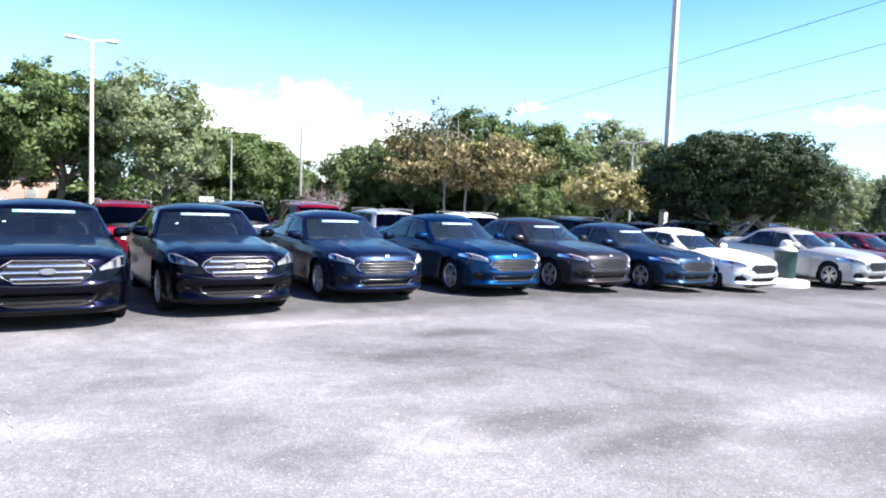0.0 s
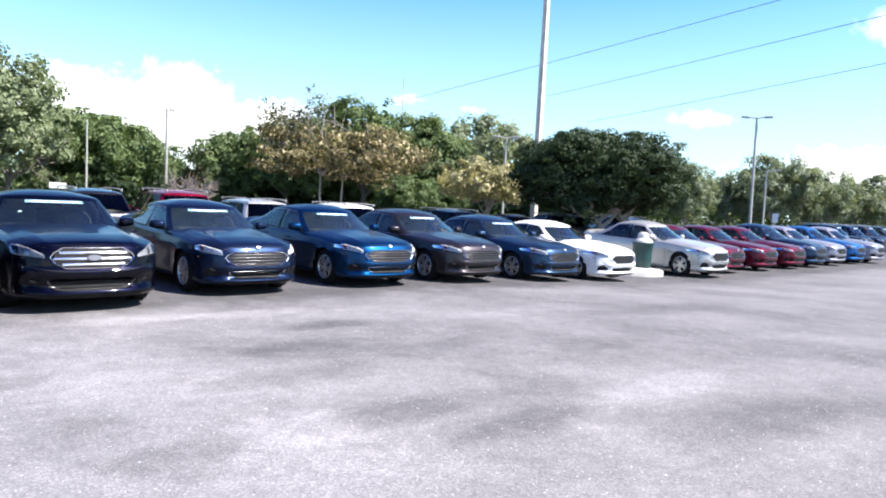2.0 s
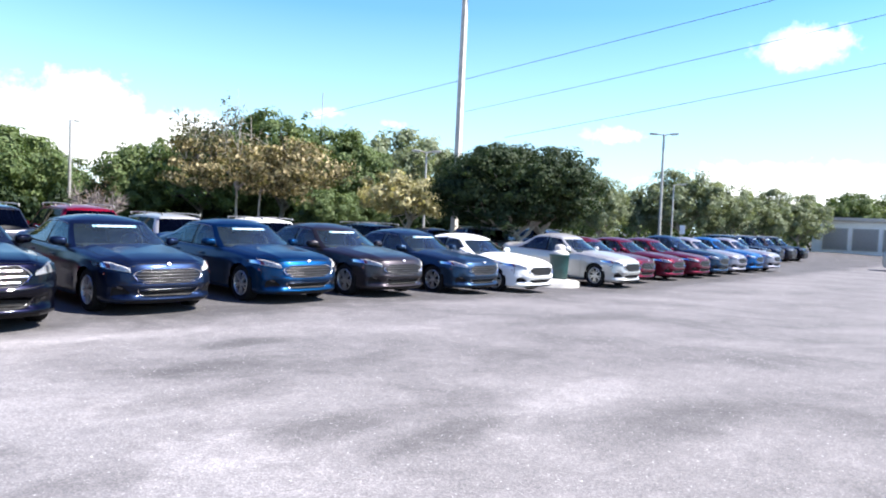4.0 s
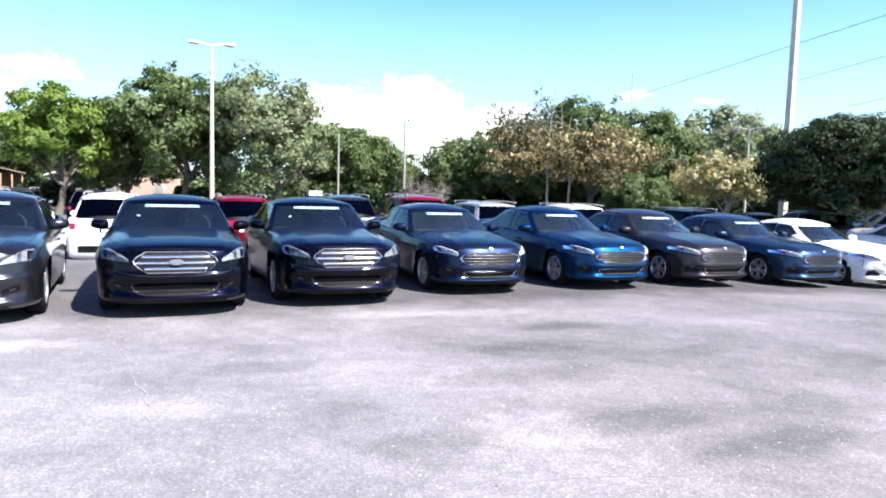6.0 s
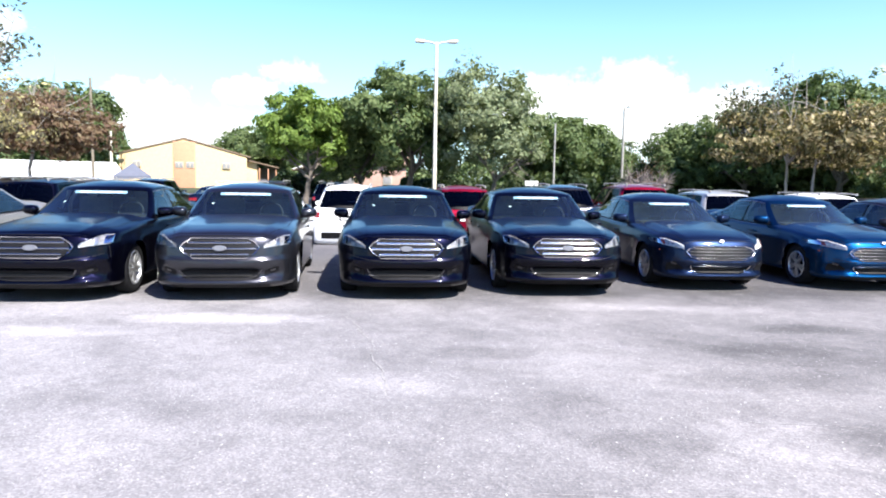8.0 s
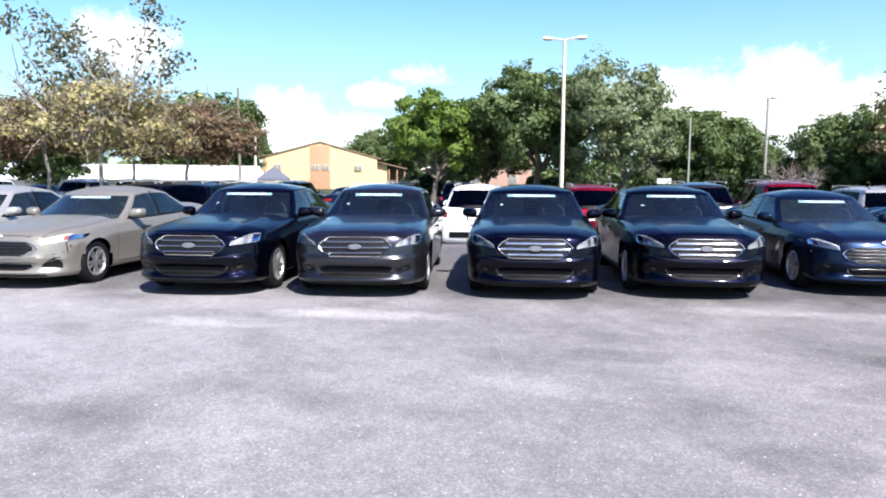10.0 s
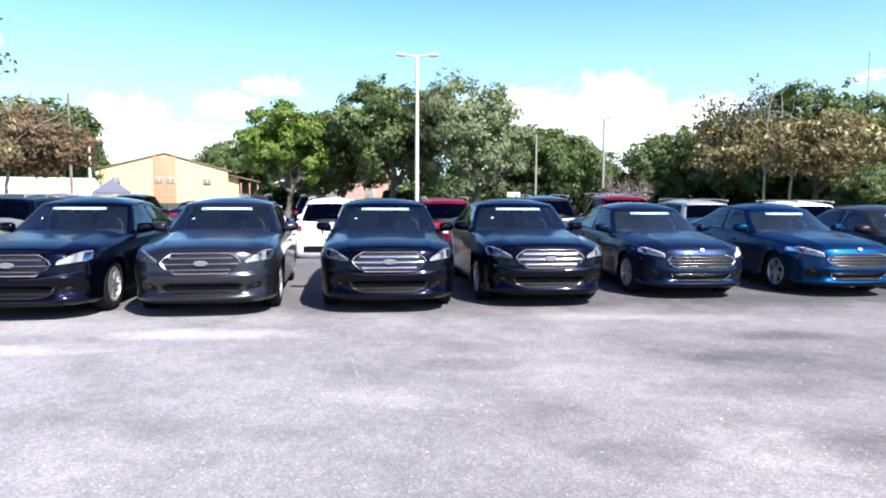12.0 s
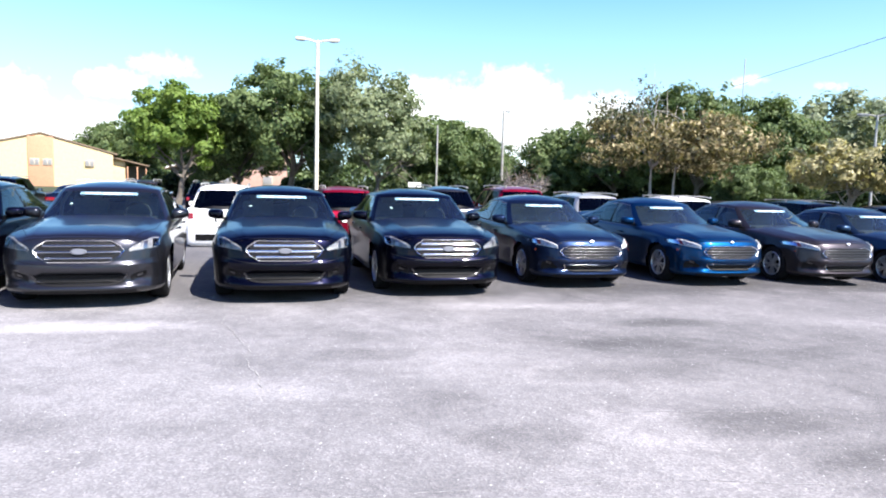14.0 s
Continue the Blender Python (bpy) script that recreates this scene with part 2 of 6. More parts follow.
    col = n.mix(1.0, col, patch, "MULTIPLY")
    oil = n.grey(n.noise(vec, 0.9, 4.0, 0.5), 0.66, 0.76, 0.0, 0.5)
    col = n.mix(oil, col, (0.07, 0.068, 0.07))
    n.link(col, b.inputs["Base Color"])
    bp = n.set(n.add("ShaderNodeBump"), Strength=0.36, Distance=0.006)
    n.link(stones.outputs["Distance"], bp.inputs["Height"])
    n.link(bp.outputs[0], b.inputs["Normal"])
    n.link(b.outputs[0], n.add("ShaderNodeOutputMaterial").inputs[0])
    return m


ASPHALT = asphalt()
GRASS = material("grass", (0.036, 0.05, 0.02), 0.9, vary=0.4, scale=3.0, bump=0.6, bump_scale=20)
CRACK = material("crack filler", (0.31, 0.30, 0.295), 0.9, vary=0.2, scale=12)
CONCRETE = material("concrete", (0.50, 0.48, 0.45), 0.85, vary=0.15, scale=6.0, bump=0.2)
GLASS = glass("windscreen glass", (0.74, 0.90, 0.93), 1.0, 1.66, film=0.008)
PALE_GLASS = glass("dusty windscreen glass with sky sheen", (0.80, 0.94, 0.95), 1.0, 1.62, film=0.02)
DARK_GLASS = glass("privacy glass", (0.10, 0.11, 0.12), 0.40, 1.35, 0.03)
LENS = glass("lamp lens", (0.97, 0.97, 0.97), 0.45)
RED_LENS = material("tail lamp", (0.20, 0.006, 0.008), 0.12, coat=1.0, vary=0.2, scale=30)
HOUSING = material("lamp housing", (0.78, 0.78, 0.79), 0.30, metal=0.1, vary=0.5, scale=26, bump=0.8, bump_scale=40)
CHROME = material("chrome", (0.86, 0.86, 0.86), 0.13, metal=1.0, vary=0.05, scale=40)
LAMP_DULL = material("dull lamp housing", (0.24, 0.245, 0.26), 0.35, metal=0.3, vary=0.5, scale=26, bump=0.6, bump_scale=40)
SILVER_BADGE = material("silver badge", (0.13, 0.135, 0.155), 0.4, metal=0.1, vary=0.1, scale=60)
BRIGHT_BADGE = material("bright badge", (0.72, 0.74, 0.78), 0.3, metal=0.3, vary=0.05, scale=60)
DULL_CHROME = material("dull dark chrome", (0.27, 0.27, 0.285), 0.22, metal=1.0, vary=0.1, scale=40)
SATIN_CHROME = material("satin chrome", (0.42, 0.42, 0.44), 0.28, metal=1.0, vary=0.1, scale=40)
SIGNAL = material("amber lamp reflector", (0.42, 0.09, 0.06), 0.25, coat=1.0, vary=0.2, scale=40)
DARK_CHROME = material("dark chrome", (0.12, 0.121, 0.13), 0.30, metal=1.0, vary=0.1, scale=40)
BLACK_PLASTIC = material("black plastic", (0.006, 0.006, 0.007), 0.55, spec=0.2, vary=0.3, scale=20, bump=0.05, bump_scale=300)
INTERIOR = material("interior cloth", (0.016, 0.016, 0.018), 0.8, vary=0.3, scale=12)
SEAT_CLOTH = material("seat cloth", (0.14, 0.14, 0.135), 0.85, vary=0.2, scale=30)
HEADLINER = material("pale headliner", (0.48, 0.48, 0.46), 0.9, vary=0.08, scale=20)
RUBBER = material("tyre rubber", (0.010, 0.010, 0.011), 0.8, spec=0.12, vary=0.25, scale=30, bump=0.2, bump_scale=120)
ALLOY = material("wheel alloy", (0.48, 0.49, 0.50), 0.38, metal=0.85, vary=0.08, scale=40)
BANNER = material("windscreen banner", (0.19, 0.33, 0.43), 0.5, vary=0.05, scale=20)
PAPER = material("white paper", (0.78, 0.78, 0.76), 0.7, vary=0.04, scale=20)
AMBER = material("amber reflector", (0.16, 0.03, 0.008), 0.2, coat=1.0, vary=0.1, scale=40)
CAN_GREEN = material("dark green bin plastic", (0.010, 0.045, 0.045), 0.5, vary=0.25, scale=10, bump=0.1)
POLE_PAINT = material("weathered pale pole", (0.64, 0.585, 0.46), 0.65, vary=0.15, scale=5, bump=0.1)
POLE_CONCRETE = material("concrete pole", (0.56, 0.51, 0.45), 0.85, vary=0.18, scale=4, bump=0.2, bump_scale=40)
POLE_WOOD = material("weathered timber pole", (0.19, 0.165, 0.12), 0.9, vary=0.3, scale=6, bump=0.4, bump_scale=40)
POLE_GREY = material("galvanised pole", (0.42, 0.405, 0.38), 0.5, metal=0.4, vary=0.15, scale=8)
WIRE = material("cable", (0.05, 0.05, 0.055), 0.6, vary=0.1, scale=2)
BARK = material("bark", (0.13, 0.11, 0.09), 0.95, vary=0.35, scale=9, bump=0.7, bump_scale=30)
GREY_BARK = material("grey bark", (0.20, 0.17, 0.155), 0.9, vary=0.3, scale=9, bump=0.5, bump_scale=30)
PALE_BARK = material("pale bark", (0.34, 0.31, 0.27), 0.9, vary=0.3, scale=9, bump=0.5, bump_scale=30)
STUCCO = material("yellow stucco", (0.63, 0.475, 0.265), 0.9, vary=0.08, scale=3, bump=0.15)
STUCCO_ORANGE = material("ochre panel", (0.48, 0.255, 0.155), 0.9, vary=0.1, scale=4, bump=0.15)
PINK_WALL = material("salmon wall", (0.42, 0.265, 0.21), 0.9, vary=0.12, scale=3, bump=0.1)
ROOF_BROWN = material("brown roof", (0.17, 0.12, 0.08), 0.9, vary=0.25, scale=8, bump=0.3)
ROOF_WHITE = material("white metal roof", (0.76, 0.77, 0.78), 0.45, vary=0.05, scale=2)
TENT = material("grey canvas", (0.10, 0.11, 0.145), 0.8, vary=0.1, scale=2)
BLIND = material("drawn blinds", (0.24, 0.235, 0.23), 0.4, vary=0.1, scale=6)
PALE_FRAME = material("weathered window frame", (0.46, 0.40, 0.31), 0.6, vary=0.1, scale=10)
WHITE_TRIM = material("white trim", (0.75, 0.74, 0.70), 0.6, vary=0.06, scale=10)
SIGN_WHITE = material("white sign", (0.8, 0.8, 0.8), 0.5, vary=0.03, scale=10)

OAK = leafage("oak leaves", [(0.038, 0.064, 0.024), (0.092, 0.134, 0.049), (0.190, 0.236, 0.100)])
OAK_LIGHT = leafage("light oak leaves", [(0.085, 0.113, 0.060), (0.165, 0.201, 0.106), (0.280, 0.312, 0.182)])
# grey-green leaves, lightened to paint in the haze of distance
OAK_GREY = leafage("grey-green oak leaves", [(0.105, 0.131, 0.080), (0.188, 0.220, 0.134), (0.300, 0.330, 0.215)])
MAPLE = leafage("bright green leaves", [(0.050, 0.092, 0.017), (0.112, 0.176, 0.032), (0.215, 0.292, 0.070)])
DEEP = leafage("dark glossy leaves", [(0.011, 0.025, 0.013), (0.026, 0.046, 0.019), (0.060, 0.082, 0.034)], 0.6)
GOLDEN = leafage("yellowing leaves", [(0.040, 0.046, 0.022), (0.090, 0.086, 0.036), (0.20, 0.160, 0.085), (0.64, 0.54, 0.33)])
LEMON = leafage("pale yellow leaves", [(0.15, 0.145, 0.075), (0.37, 0.335, 0.175), (0.68, 0.62, 0.40)])
CREAM = leafage("cream and grey leaves", [(0.05, 0.05, 0.038), (0.13, 0.11, 0.08), (0.22, 0.19, 0.12), (0.36, 0.32, 0.13), (0.56, 0.51, 0.34)])
OLIVE = leafage("dry olive leaves", [(0.045, 0.050, 0.035), (0.09, 0.095, 0.055), (0.20, 0.19, 0.12)])
RUST = leafage("brown leaves", [(0.085, 0.055, 0.040), (0.15, 0.095, 0.062), (0.20, 0.16, 0.09)])

PAINTS = {
    "black": paint("black paint", (0.0019, 0.0021, 0.0075), 0.8, 0.65, 0.34),
    "blue_black": paint("blue-black paint", (0.0020, 0.0021, 0.0078), 0.8, 0.65, 0.34),
    "graphite": paint("dark graphite paint", (0.043, 0.044, 0.053), 0.85, 0.75, 0.28),
    "navy": paint("dark slate-blue paint", (0.0095, 0.018, 0.046), 0.8, 0.6),
    "royal": paint("royal blue paint", (0.0016, 0.029, 0.090), 0.92, 0.55, 0.42),
    "slate": paint("slate-blue paint", (0.020, 0.042, 0.082), 0.8),
    "charcoal": paint("charcoal paint", (0.040, 0.036, 0.042), 0.8),
    "white": paint("white paint", (0.78, 0.78, 0.77), 0.0),
    "beige": paint("champagne paint", (0.27, 0.255, 0.23), 0.5),
    "silver": paint("silver paint", (0.46, 0.46, 0.45), 0.6),
    "red": paint("ruby red paint", (0.17, 0.004, 0.018), 0.5),
    "maroon": paint("dark ruby paint", (0.095, 0.009, 0.022), 0.5),
    "bright_blue": paint("bright blue paint", (0.016, 0.09, 0.26), 0.5),
    "mauve": paint("silver-mauve paint", (0.28, 0.27, 0.31), 0.6),
}


# ---- mesh helpers ----
def finish(name, me, mats, parent, label, smooth):
    for m in mats if isinstance(mats, (list, tuple)) else [mats]:
        me.materials.append(m)
    if smooth:
        me.polygons.foreach_set("use_smooth", [True] * len(me.polygons))
        me.set_sharp_from_angle(angle=radians(42))
    ob = new(name, me)
    ob.parent = parent
    if label:
        ob["label"] = label
    return ob


def part(name, bm, mats, parent=None, label="", smooth=True, tidy=True):
    """Links a bmesh as one mesh object under its thing."""
    if tidy:
        bmesh.ops.recalc_face_normals(bm, faces=bm.faces)
    me = bpy.data.meshes.new(name)
    bm.to_mesh(me)
    bm.free()
    return finish(name, me, mats, parent, label, smooth)


def raw(name, verts, faces, mats, parent=None, label="", smooth=True, tidy=False):
    """Links vertices and faces as one mesh object."""
    me = bpy.data.meshes.new(name)
    me.from_pydata([tuple(v) for v in verts], [], faces)
    if tidy:
        bm = bmesh.new()
        bm.from_mesh(me)
        bmesh.ops.recalc_face_normals(bm, faces=bm.faces)
        bm.to_mesh(me)
        bm.free()
    return finish(name, me, mats, parent, label, smooth)


def block(bm, centre, size, bevel=0.0, turn=None):
    """Adds a box with rounded edges to bm."""
    made = bmesh.ops.create_cube(bm, size=1.0)["verts"]
    m = Matrix.LocRotScale(centre, turn, size)
    bmesh.ops.transform(bm, matrix=m, verts=made)
    if bevel:
        edges = list({e for v in made for e in v.link_edges})
        bmesh.ops.bevel(bm, geom=edges, offset=bevel, segments=2, profile=0.6, affect="EDGES")


def tube(bm, path, radii, sides=8, cap=True):
    """Adds a tube of changing radius along a path to bm."""
    rings = []
    for i, p in enumerate(path):
        p = Vector(p)
        a, b = Vector(path[max(0, i - 1)]), Vector(path[min(len(path) - 1, i + 1)])
        d = (b - a).normalized()
        side = d.cross(Vector((0.13, 0.97, 0.21))).normalized()
        up = side.cross(d)
        r = radii[i] if isinstance(radii, (list, tuple)) else radii
        rings.append([bm.verts.new(p + (side * math.cos(k * math.tau / sides) + up * math.sin(k * math.tau / sides)) * r) for k in range(sides)])
    for a, b in zip(rings, rings[1:]):
        for k in range(sides):
            bm.faces.new((a[k], a[(k + 1) % sides], b[(k + 1) % sides], b[k]))
    if cap:
        bm.faces.new(rings[0][::-1])
        bm.faces.new(rings[-1])


def lathe(bm, profile, centre=(0, 0, 0), sides=24, axis="Z", close=False):
    """Adds a turned shape to bm: profile of (radius, height) about an axis."""
    rings = []
    for r, h in profile:
        ring = []
        for k in range(sides):
            c, s = math.cos(k * math.tau / sides) * r, math.sin(k * math.tau / sides) * r
            v = Vector((c, s, h)) if axis == "Z" else Vector((h, c, s))
            ring.append(bm.verts.new(v + Vector(centre)))
        rings.append(ring)
    pairs = list(zip(rings, rings[1:])) + ([(rings[-1], rings[0])] if close else [])
    for a, b in pairs:
        for k in range(sides):
            bm.faces.new((a[k], a[(k + 1) % sides], b[(k + 1) % sides], b[k]))
    if not close:
        bm.faces.new(rings[0][::-1])
        bm.faces.new(rings[-1])


def empty(name, m, label, category, group="", kind=""):
    ob = new(name)
    ob.empty_display_size = 0.2
    ob.matrix_basis = m
    return tagged(ob, label, category, group, kind)


def blend(a, b, x):
    x = min(1.0, max(0.0, (x - a) / (b - a)))
    return x * x * (3 - 2 * x)


def lot(x, y):
    """The height of the ground: the lot falls a little towards its far end and its back."""
    u, n = x * UX + y * UY, x * NX + y * NY
    return -0.30 * blend(8, 20, u) * (1 - 0.7 * blend(14, 20, n)) - blend(15, 23, n) * (0.28 - 0.18 * blend(0, 10, u)) 


def on_row(u, n):
    """The place at u metres along the rows and n metres out from the camera."""
    return u * UX + n * NX, u * UY + n * NY


# ---- the ground ----
steps = [-420, -250, -140, -80, -50, -36, *range(-28, 45, 2), 50, 58, 70, 90, 130, 200, 300, 420]
verts, faces = [], []
for n in steps:
    for u in steps:
        x, y = on_row(u, n)
        verts.append((x, y, lot(x, y)))
k = len(steps)
faces = [(j * k + i, j * k + i + 1, (j + 1) * k + i + 1, (j + 1) * k + i) for j in range(k - 1) for i in range(k - 1)]
tagged(raw("ground", verts, faces, ASPHALT), "bleached grey asphalt of a car park, stained and worn, with painted shade between cars", "ground", kind="structure")


def sheet(name, u0, u1, n0, n1, lift, mat, step=4.0):
    us = np.linspace(u0, u1, max(2, int((u1 - u0) / step) + 1))
    ns = np.linspace(n0, n1, max(2, int((n1 - n0) / step) + 1))
    vs = []
    for n in ns:
        for u in us:
            x, y = on_row(u, n)
            vs.append((x, y, lot(x, y) + lift))
    w = len(us)
    fs = [(j * w + i, j * w + i + 1, (j + 1) * w + i + 1, (j + 1) * w + i) for j in range(len(ns) - 1) for i in range(w - 1)]
    return raw(name, vs, fs, mat)


tagged(sheet("grass_verge", 4, 130, 34.0, 262, 0.06, GRASS, 6.0), "rough green grass under the trees behind the lot", "grass", kind="structure")
tagged(sheet("grass_verge", -110, 4, 75.0, 261, 0.06, GRASS, 6.0), "rough green grass beyond the end of the lot", "grass", kind="structure")


def kerbed_island(u0, u1, n0, n1):
    """A raised concrete island with rounded ends, mulch inside."""
    r = (u1 - u0) / 2
    out = []
    for a in range(0, 181, 15):
        out.append((u0 + r - r * math.cos(radians(a)), n0 + r - r * math.sin(radians(a))))
    for a in range(0, 181, 15):
        out.append((u1 - r + r * math.cos(radians(a)), n1 - r + r * math.sin(radians(a))))
    cu, cn = (u0 + u1) / 2, (n0 + n1) / 2
    bm = bmesh.new()
    rings = []
    for inset, h in ((0, -0.1), (0, 0.15), (0.03, 0.18), (0.16, 0.18), (0.40, 0.21), (0.8, 0.23)):
        ring = []
        for u, n in out:
            d = math.hypot(u - cu, n - cn)
            s = (d - inset) / d
            x, y = on_row(cu + (u - cu) * s, cn + (n - cn) * s)
            ring.append(bm.verts.new((x, y, lot(x, y) + h)))
        rings.append(ring)
    m = len(out)
    for a, b in zip(rings, rings[1:]):
        for i in range(m):
            bm.faces.new((a[i], a[(i + 1) % m], b[(i + 1) % m], b[i]))
    bm.faces.new(rings[-1])
    return tagged(part("kerb_island", bm, CONCRETE), "pale concrete kerbed island with rounded ends in the car park", "kerb", kind="structure")


kerbed_island(17.35, 19.5, 11.15, 16.3)


def crack(points, width, mat, seed):
    """A pale filled crack that wanders over the asphalt."""
    r = random.Random(seed)
    pts = spline(points, 70)
    vs, fs = [], []
    for i, (u, n) in enumerate(pts):
        j = 0.022 * math.sin(i * 0.33 + seed) + 0.012 * math.sin(i * 0.9) + r.uniform(-0.012, 0.012)
        w = width * (0.15 if r.random() < 0.3 else r.uniform(0.4, 1.1))
        for s in (-0.5, 0.5):
            x, y = on_row(u + j + s * w, n + s * w * 0.4)
            vs.append((x, y, lot(x, y) + 0.005))
        if i:
            k = len(vs)
            fs.append((k - 4, k - 3, k - 1, k - 2))
    tagged(raw("crack", vs, fs, mat, smooth=False), "thin pale crack in the worn asphalt", "crack", kind="structure")


# ---- cars ----
from mathutils.bvhtree import BVHTree


def smooth_table(table):
    """A smooth curve through (x, y) pairs."""
    xs, ys = np.array([p[0] for p in table], float), np.array([p[1] for p in table], float)
    d = np.gradient(ys, xs)

    def value(x):
        x = min(max(x, xs[0]), xs[-1])
        i = min(int(np.searchsorted(xs, x, side="right")) - 1, len(xs) - 2)
        h = xs[i + 1] - xs[i]
        s = (x - xs[i]) / h
        return float((1 + 2 * s) * (1 - s) ** 2 * ys[i] + s * (1 - s) ** 2 * h * d[i] + s * s * (3 - 2 * s) * ys[i + 1] + s * s * (s - 1) * h * d[i + 1])

    return value


def spline(points, count):
    """Points evenly spread along a smooth line through the given ones."""
    p = np.array(points, float)
    p = np.vstack([2 * p[0] - p[1], p, 2 * p[-1] - p[-2]])
    out = []
    segs = len(points) - 1
    for k in range(count):
        f = k / (count - 1) * segs
        i = min(int(f), segs - 1)
        t = f - i
        a, b, c, d = p[i], p[i + 1], p[i + 2], p[i + 3]
        out.append(0.5 * ((2 * b) + (c - a) * t + (2 * a - 5 * b + 4 * c - d) * t * t + (3 * b - a - 3 * c + d) * t ** 3))
    return out


# lengths in metres; y runs from the nose (0) to the tail
LARGE = dict(L=5.15, W=1.936, roof=1.545, wheel=0.355, axles=(0.99, 3.86), cowl=1.50, screen_top=2.30, back_top=3.76, back_base=4.70,
             belt_w=0.900, roof_w=0.680, grille=(0.492, 0.580, 0.835), lamp=(0.55, 0.850, 0.715, 0.862), spokes=10, fine=2, arch=0.055,
             lip=(0.905, 0.185, 0.80, 0.895), bow=(0.055, 0.27), hollows=[(-1, 0.47, 0.335, 0.44, 0.03, 0.035), (0.59, 0.75, 0.335, 0.43, 0.04, 0.035)],
             face=[(0.15, 0.19), (0.19, 0.12), (0.225, 0.055), (0.255, 0.020), (0.285, 0.022), (0.315, 0.055), (0.36, 0.062), (0.43, 0.050), (0.465, 0.015), (0.50, 0.0), (0.555, 0.004), (0.59, 0.026), (0.66, 0.040), (0.74, 0.055), (0.81, 0.078), (0.86, 0.105), (0.90, 0.145), (0.95, 0.22)],
             plan=[(0, 0.30), (0.03, 0.50), (0.08, 0.655), (0.18, 0.79), (0.42, 0.925), (0.8, 0.99), (1.4, 1.0), (3.9, 1.0), (4.6, 0.965), (4.95, 0.90), (5.10, 0.80), (5.15, 0.68)],
             top=[(0, 0.66), (0.03, 0.765), (0.08, 0.855), (0.18, 0.922), (0.45, 0.967), (0.95, 1.015), (1.55, 1.070), (2.5, 1.06), (4.2, 1.10), (4.75, 1.12), (5.05, 1.10), (5.15, 0.95)],
             side=[(0, 0.60), (0.03, 0.695), (0.08, 0.77), (0.18, 0.825), (0.45, 0.875), (0.95, 0.925), (1.55, 0.965), (2.6, 0.985), (3.8, 1.02), (4.6, 1.05), (5.05, 1.03), (5.15, 0.90)],
             low=[(0, 0.40), (0.03, 0.265), (0.08, 0.195), (0.18, 0.155), (0.5, 0.16), (1.5, 0.19), (3.9, 0.20), (4.6, 0.23), (5.05, 0.32), (5.15, 0.45)])
MID = dict(L=4.87, W=1.852, roof=1.478, wheel=0.335, axles=(0.95, 3.80), cowl=1.36, screen_top=2.22, back_top=3.64, back_base=4.60,
           belt_w=0.860, roof_w=0.645, grille=(0.535, 0.490, 0.700), lamp=(0.565, 0.815, 0.655, 0.790), spokes=10, fine=2, arch=0.070,
           lip=(0.895, 0.175, 0.72, 0.812), bow=(0.065, 0.29), hollows=[(-1, 0.47, 0.290, 0.385, 0.03, 0.035), (0.60, 0.73, 0.300, 0.47, 0.035, 0.045)],
           face=[(0.14, 0.19), (0.18, 0.12), (0.21, 0.055), (0.24, 0.020), (0.265, 0.022), (0.29, 0.05), (0.33, 0.058), (0.385, 0.045), (0.41, 0.015), (0.44, 0.0), (0.48, 0.004), (0.51, 0.022), (0.58, 0.034), (0.66, 0.050), (0.73, 0.078), (0.78, 0.110), (0.82, 0.155), (0.87, 0.23)],
           plan=[(0, 0.28), (0.03, 0.47), (0.08, 0.615), (0.18, 0.745), (0.42, 0.90), (0.8, 0.98), (1.4, 1.0), (3.6, 1.0), (4.3, 0.965), (4.68, 0.90), (4.82, 0.80), (4.87, 0.66)],
           top=[(0, 0.60), (0.03, 0.69), (0.08, 0.77), (0.18, 0.845), (0.45, 0.897), (0.95, 0.955), (1.42, 1.005), (2.4, 1.00), (4.0, 1.05), (4.5, 1.085), (4.78, 1.06), (4.87, 0.90)],
           side=[(0, 0.55), (0.03, 0.63), (0.08, 0.70), (0.18, 0.757), (0.45, 0.807), (0.95, 0.865), (1.42, 0.91), (2.5, 0.935), (3.6, 0.975), (4.4, 1.01), (4.78, 0.99), (4.87, 0.85)],
           low=[(0, 0.40), (0.03, 0.265), (0.08, 0.195), (0.18, 0.155), (0.5, 0.155), (1.5, 0.18), (3.7, 0.185), (4.4, 0.22), (4.78, 0.31), (4.87, 0.43)])
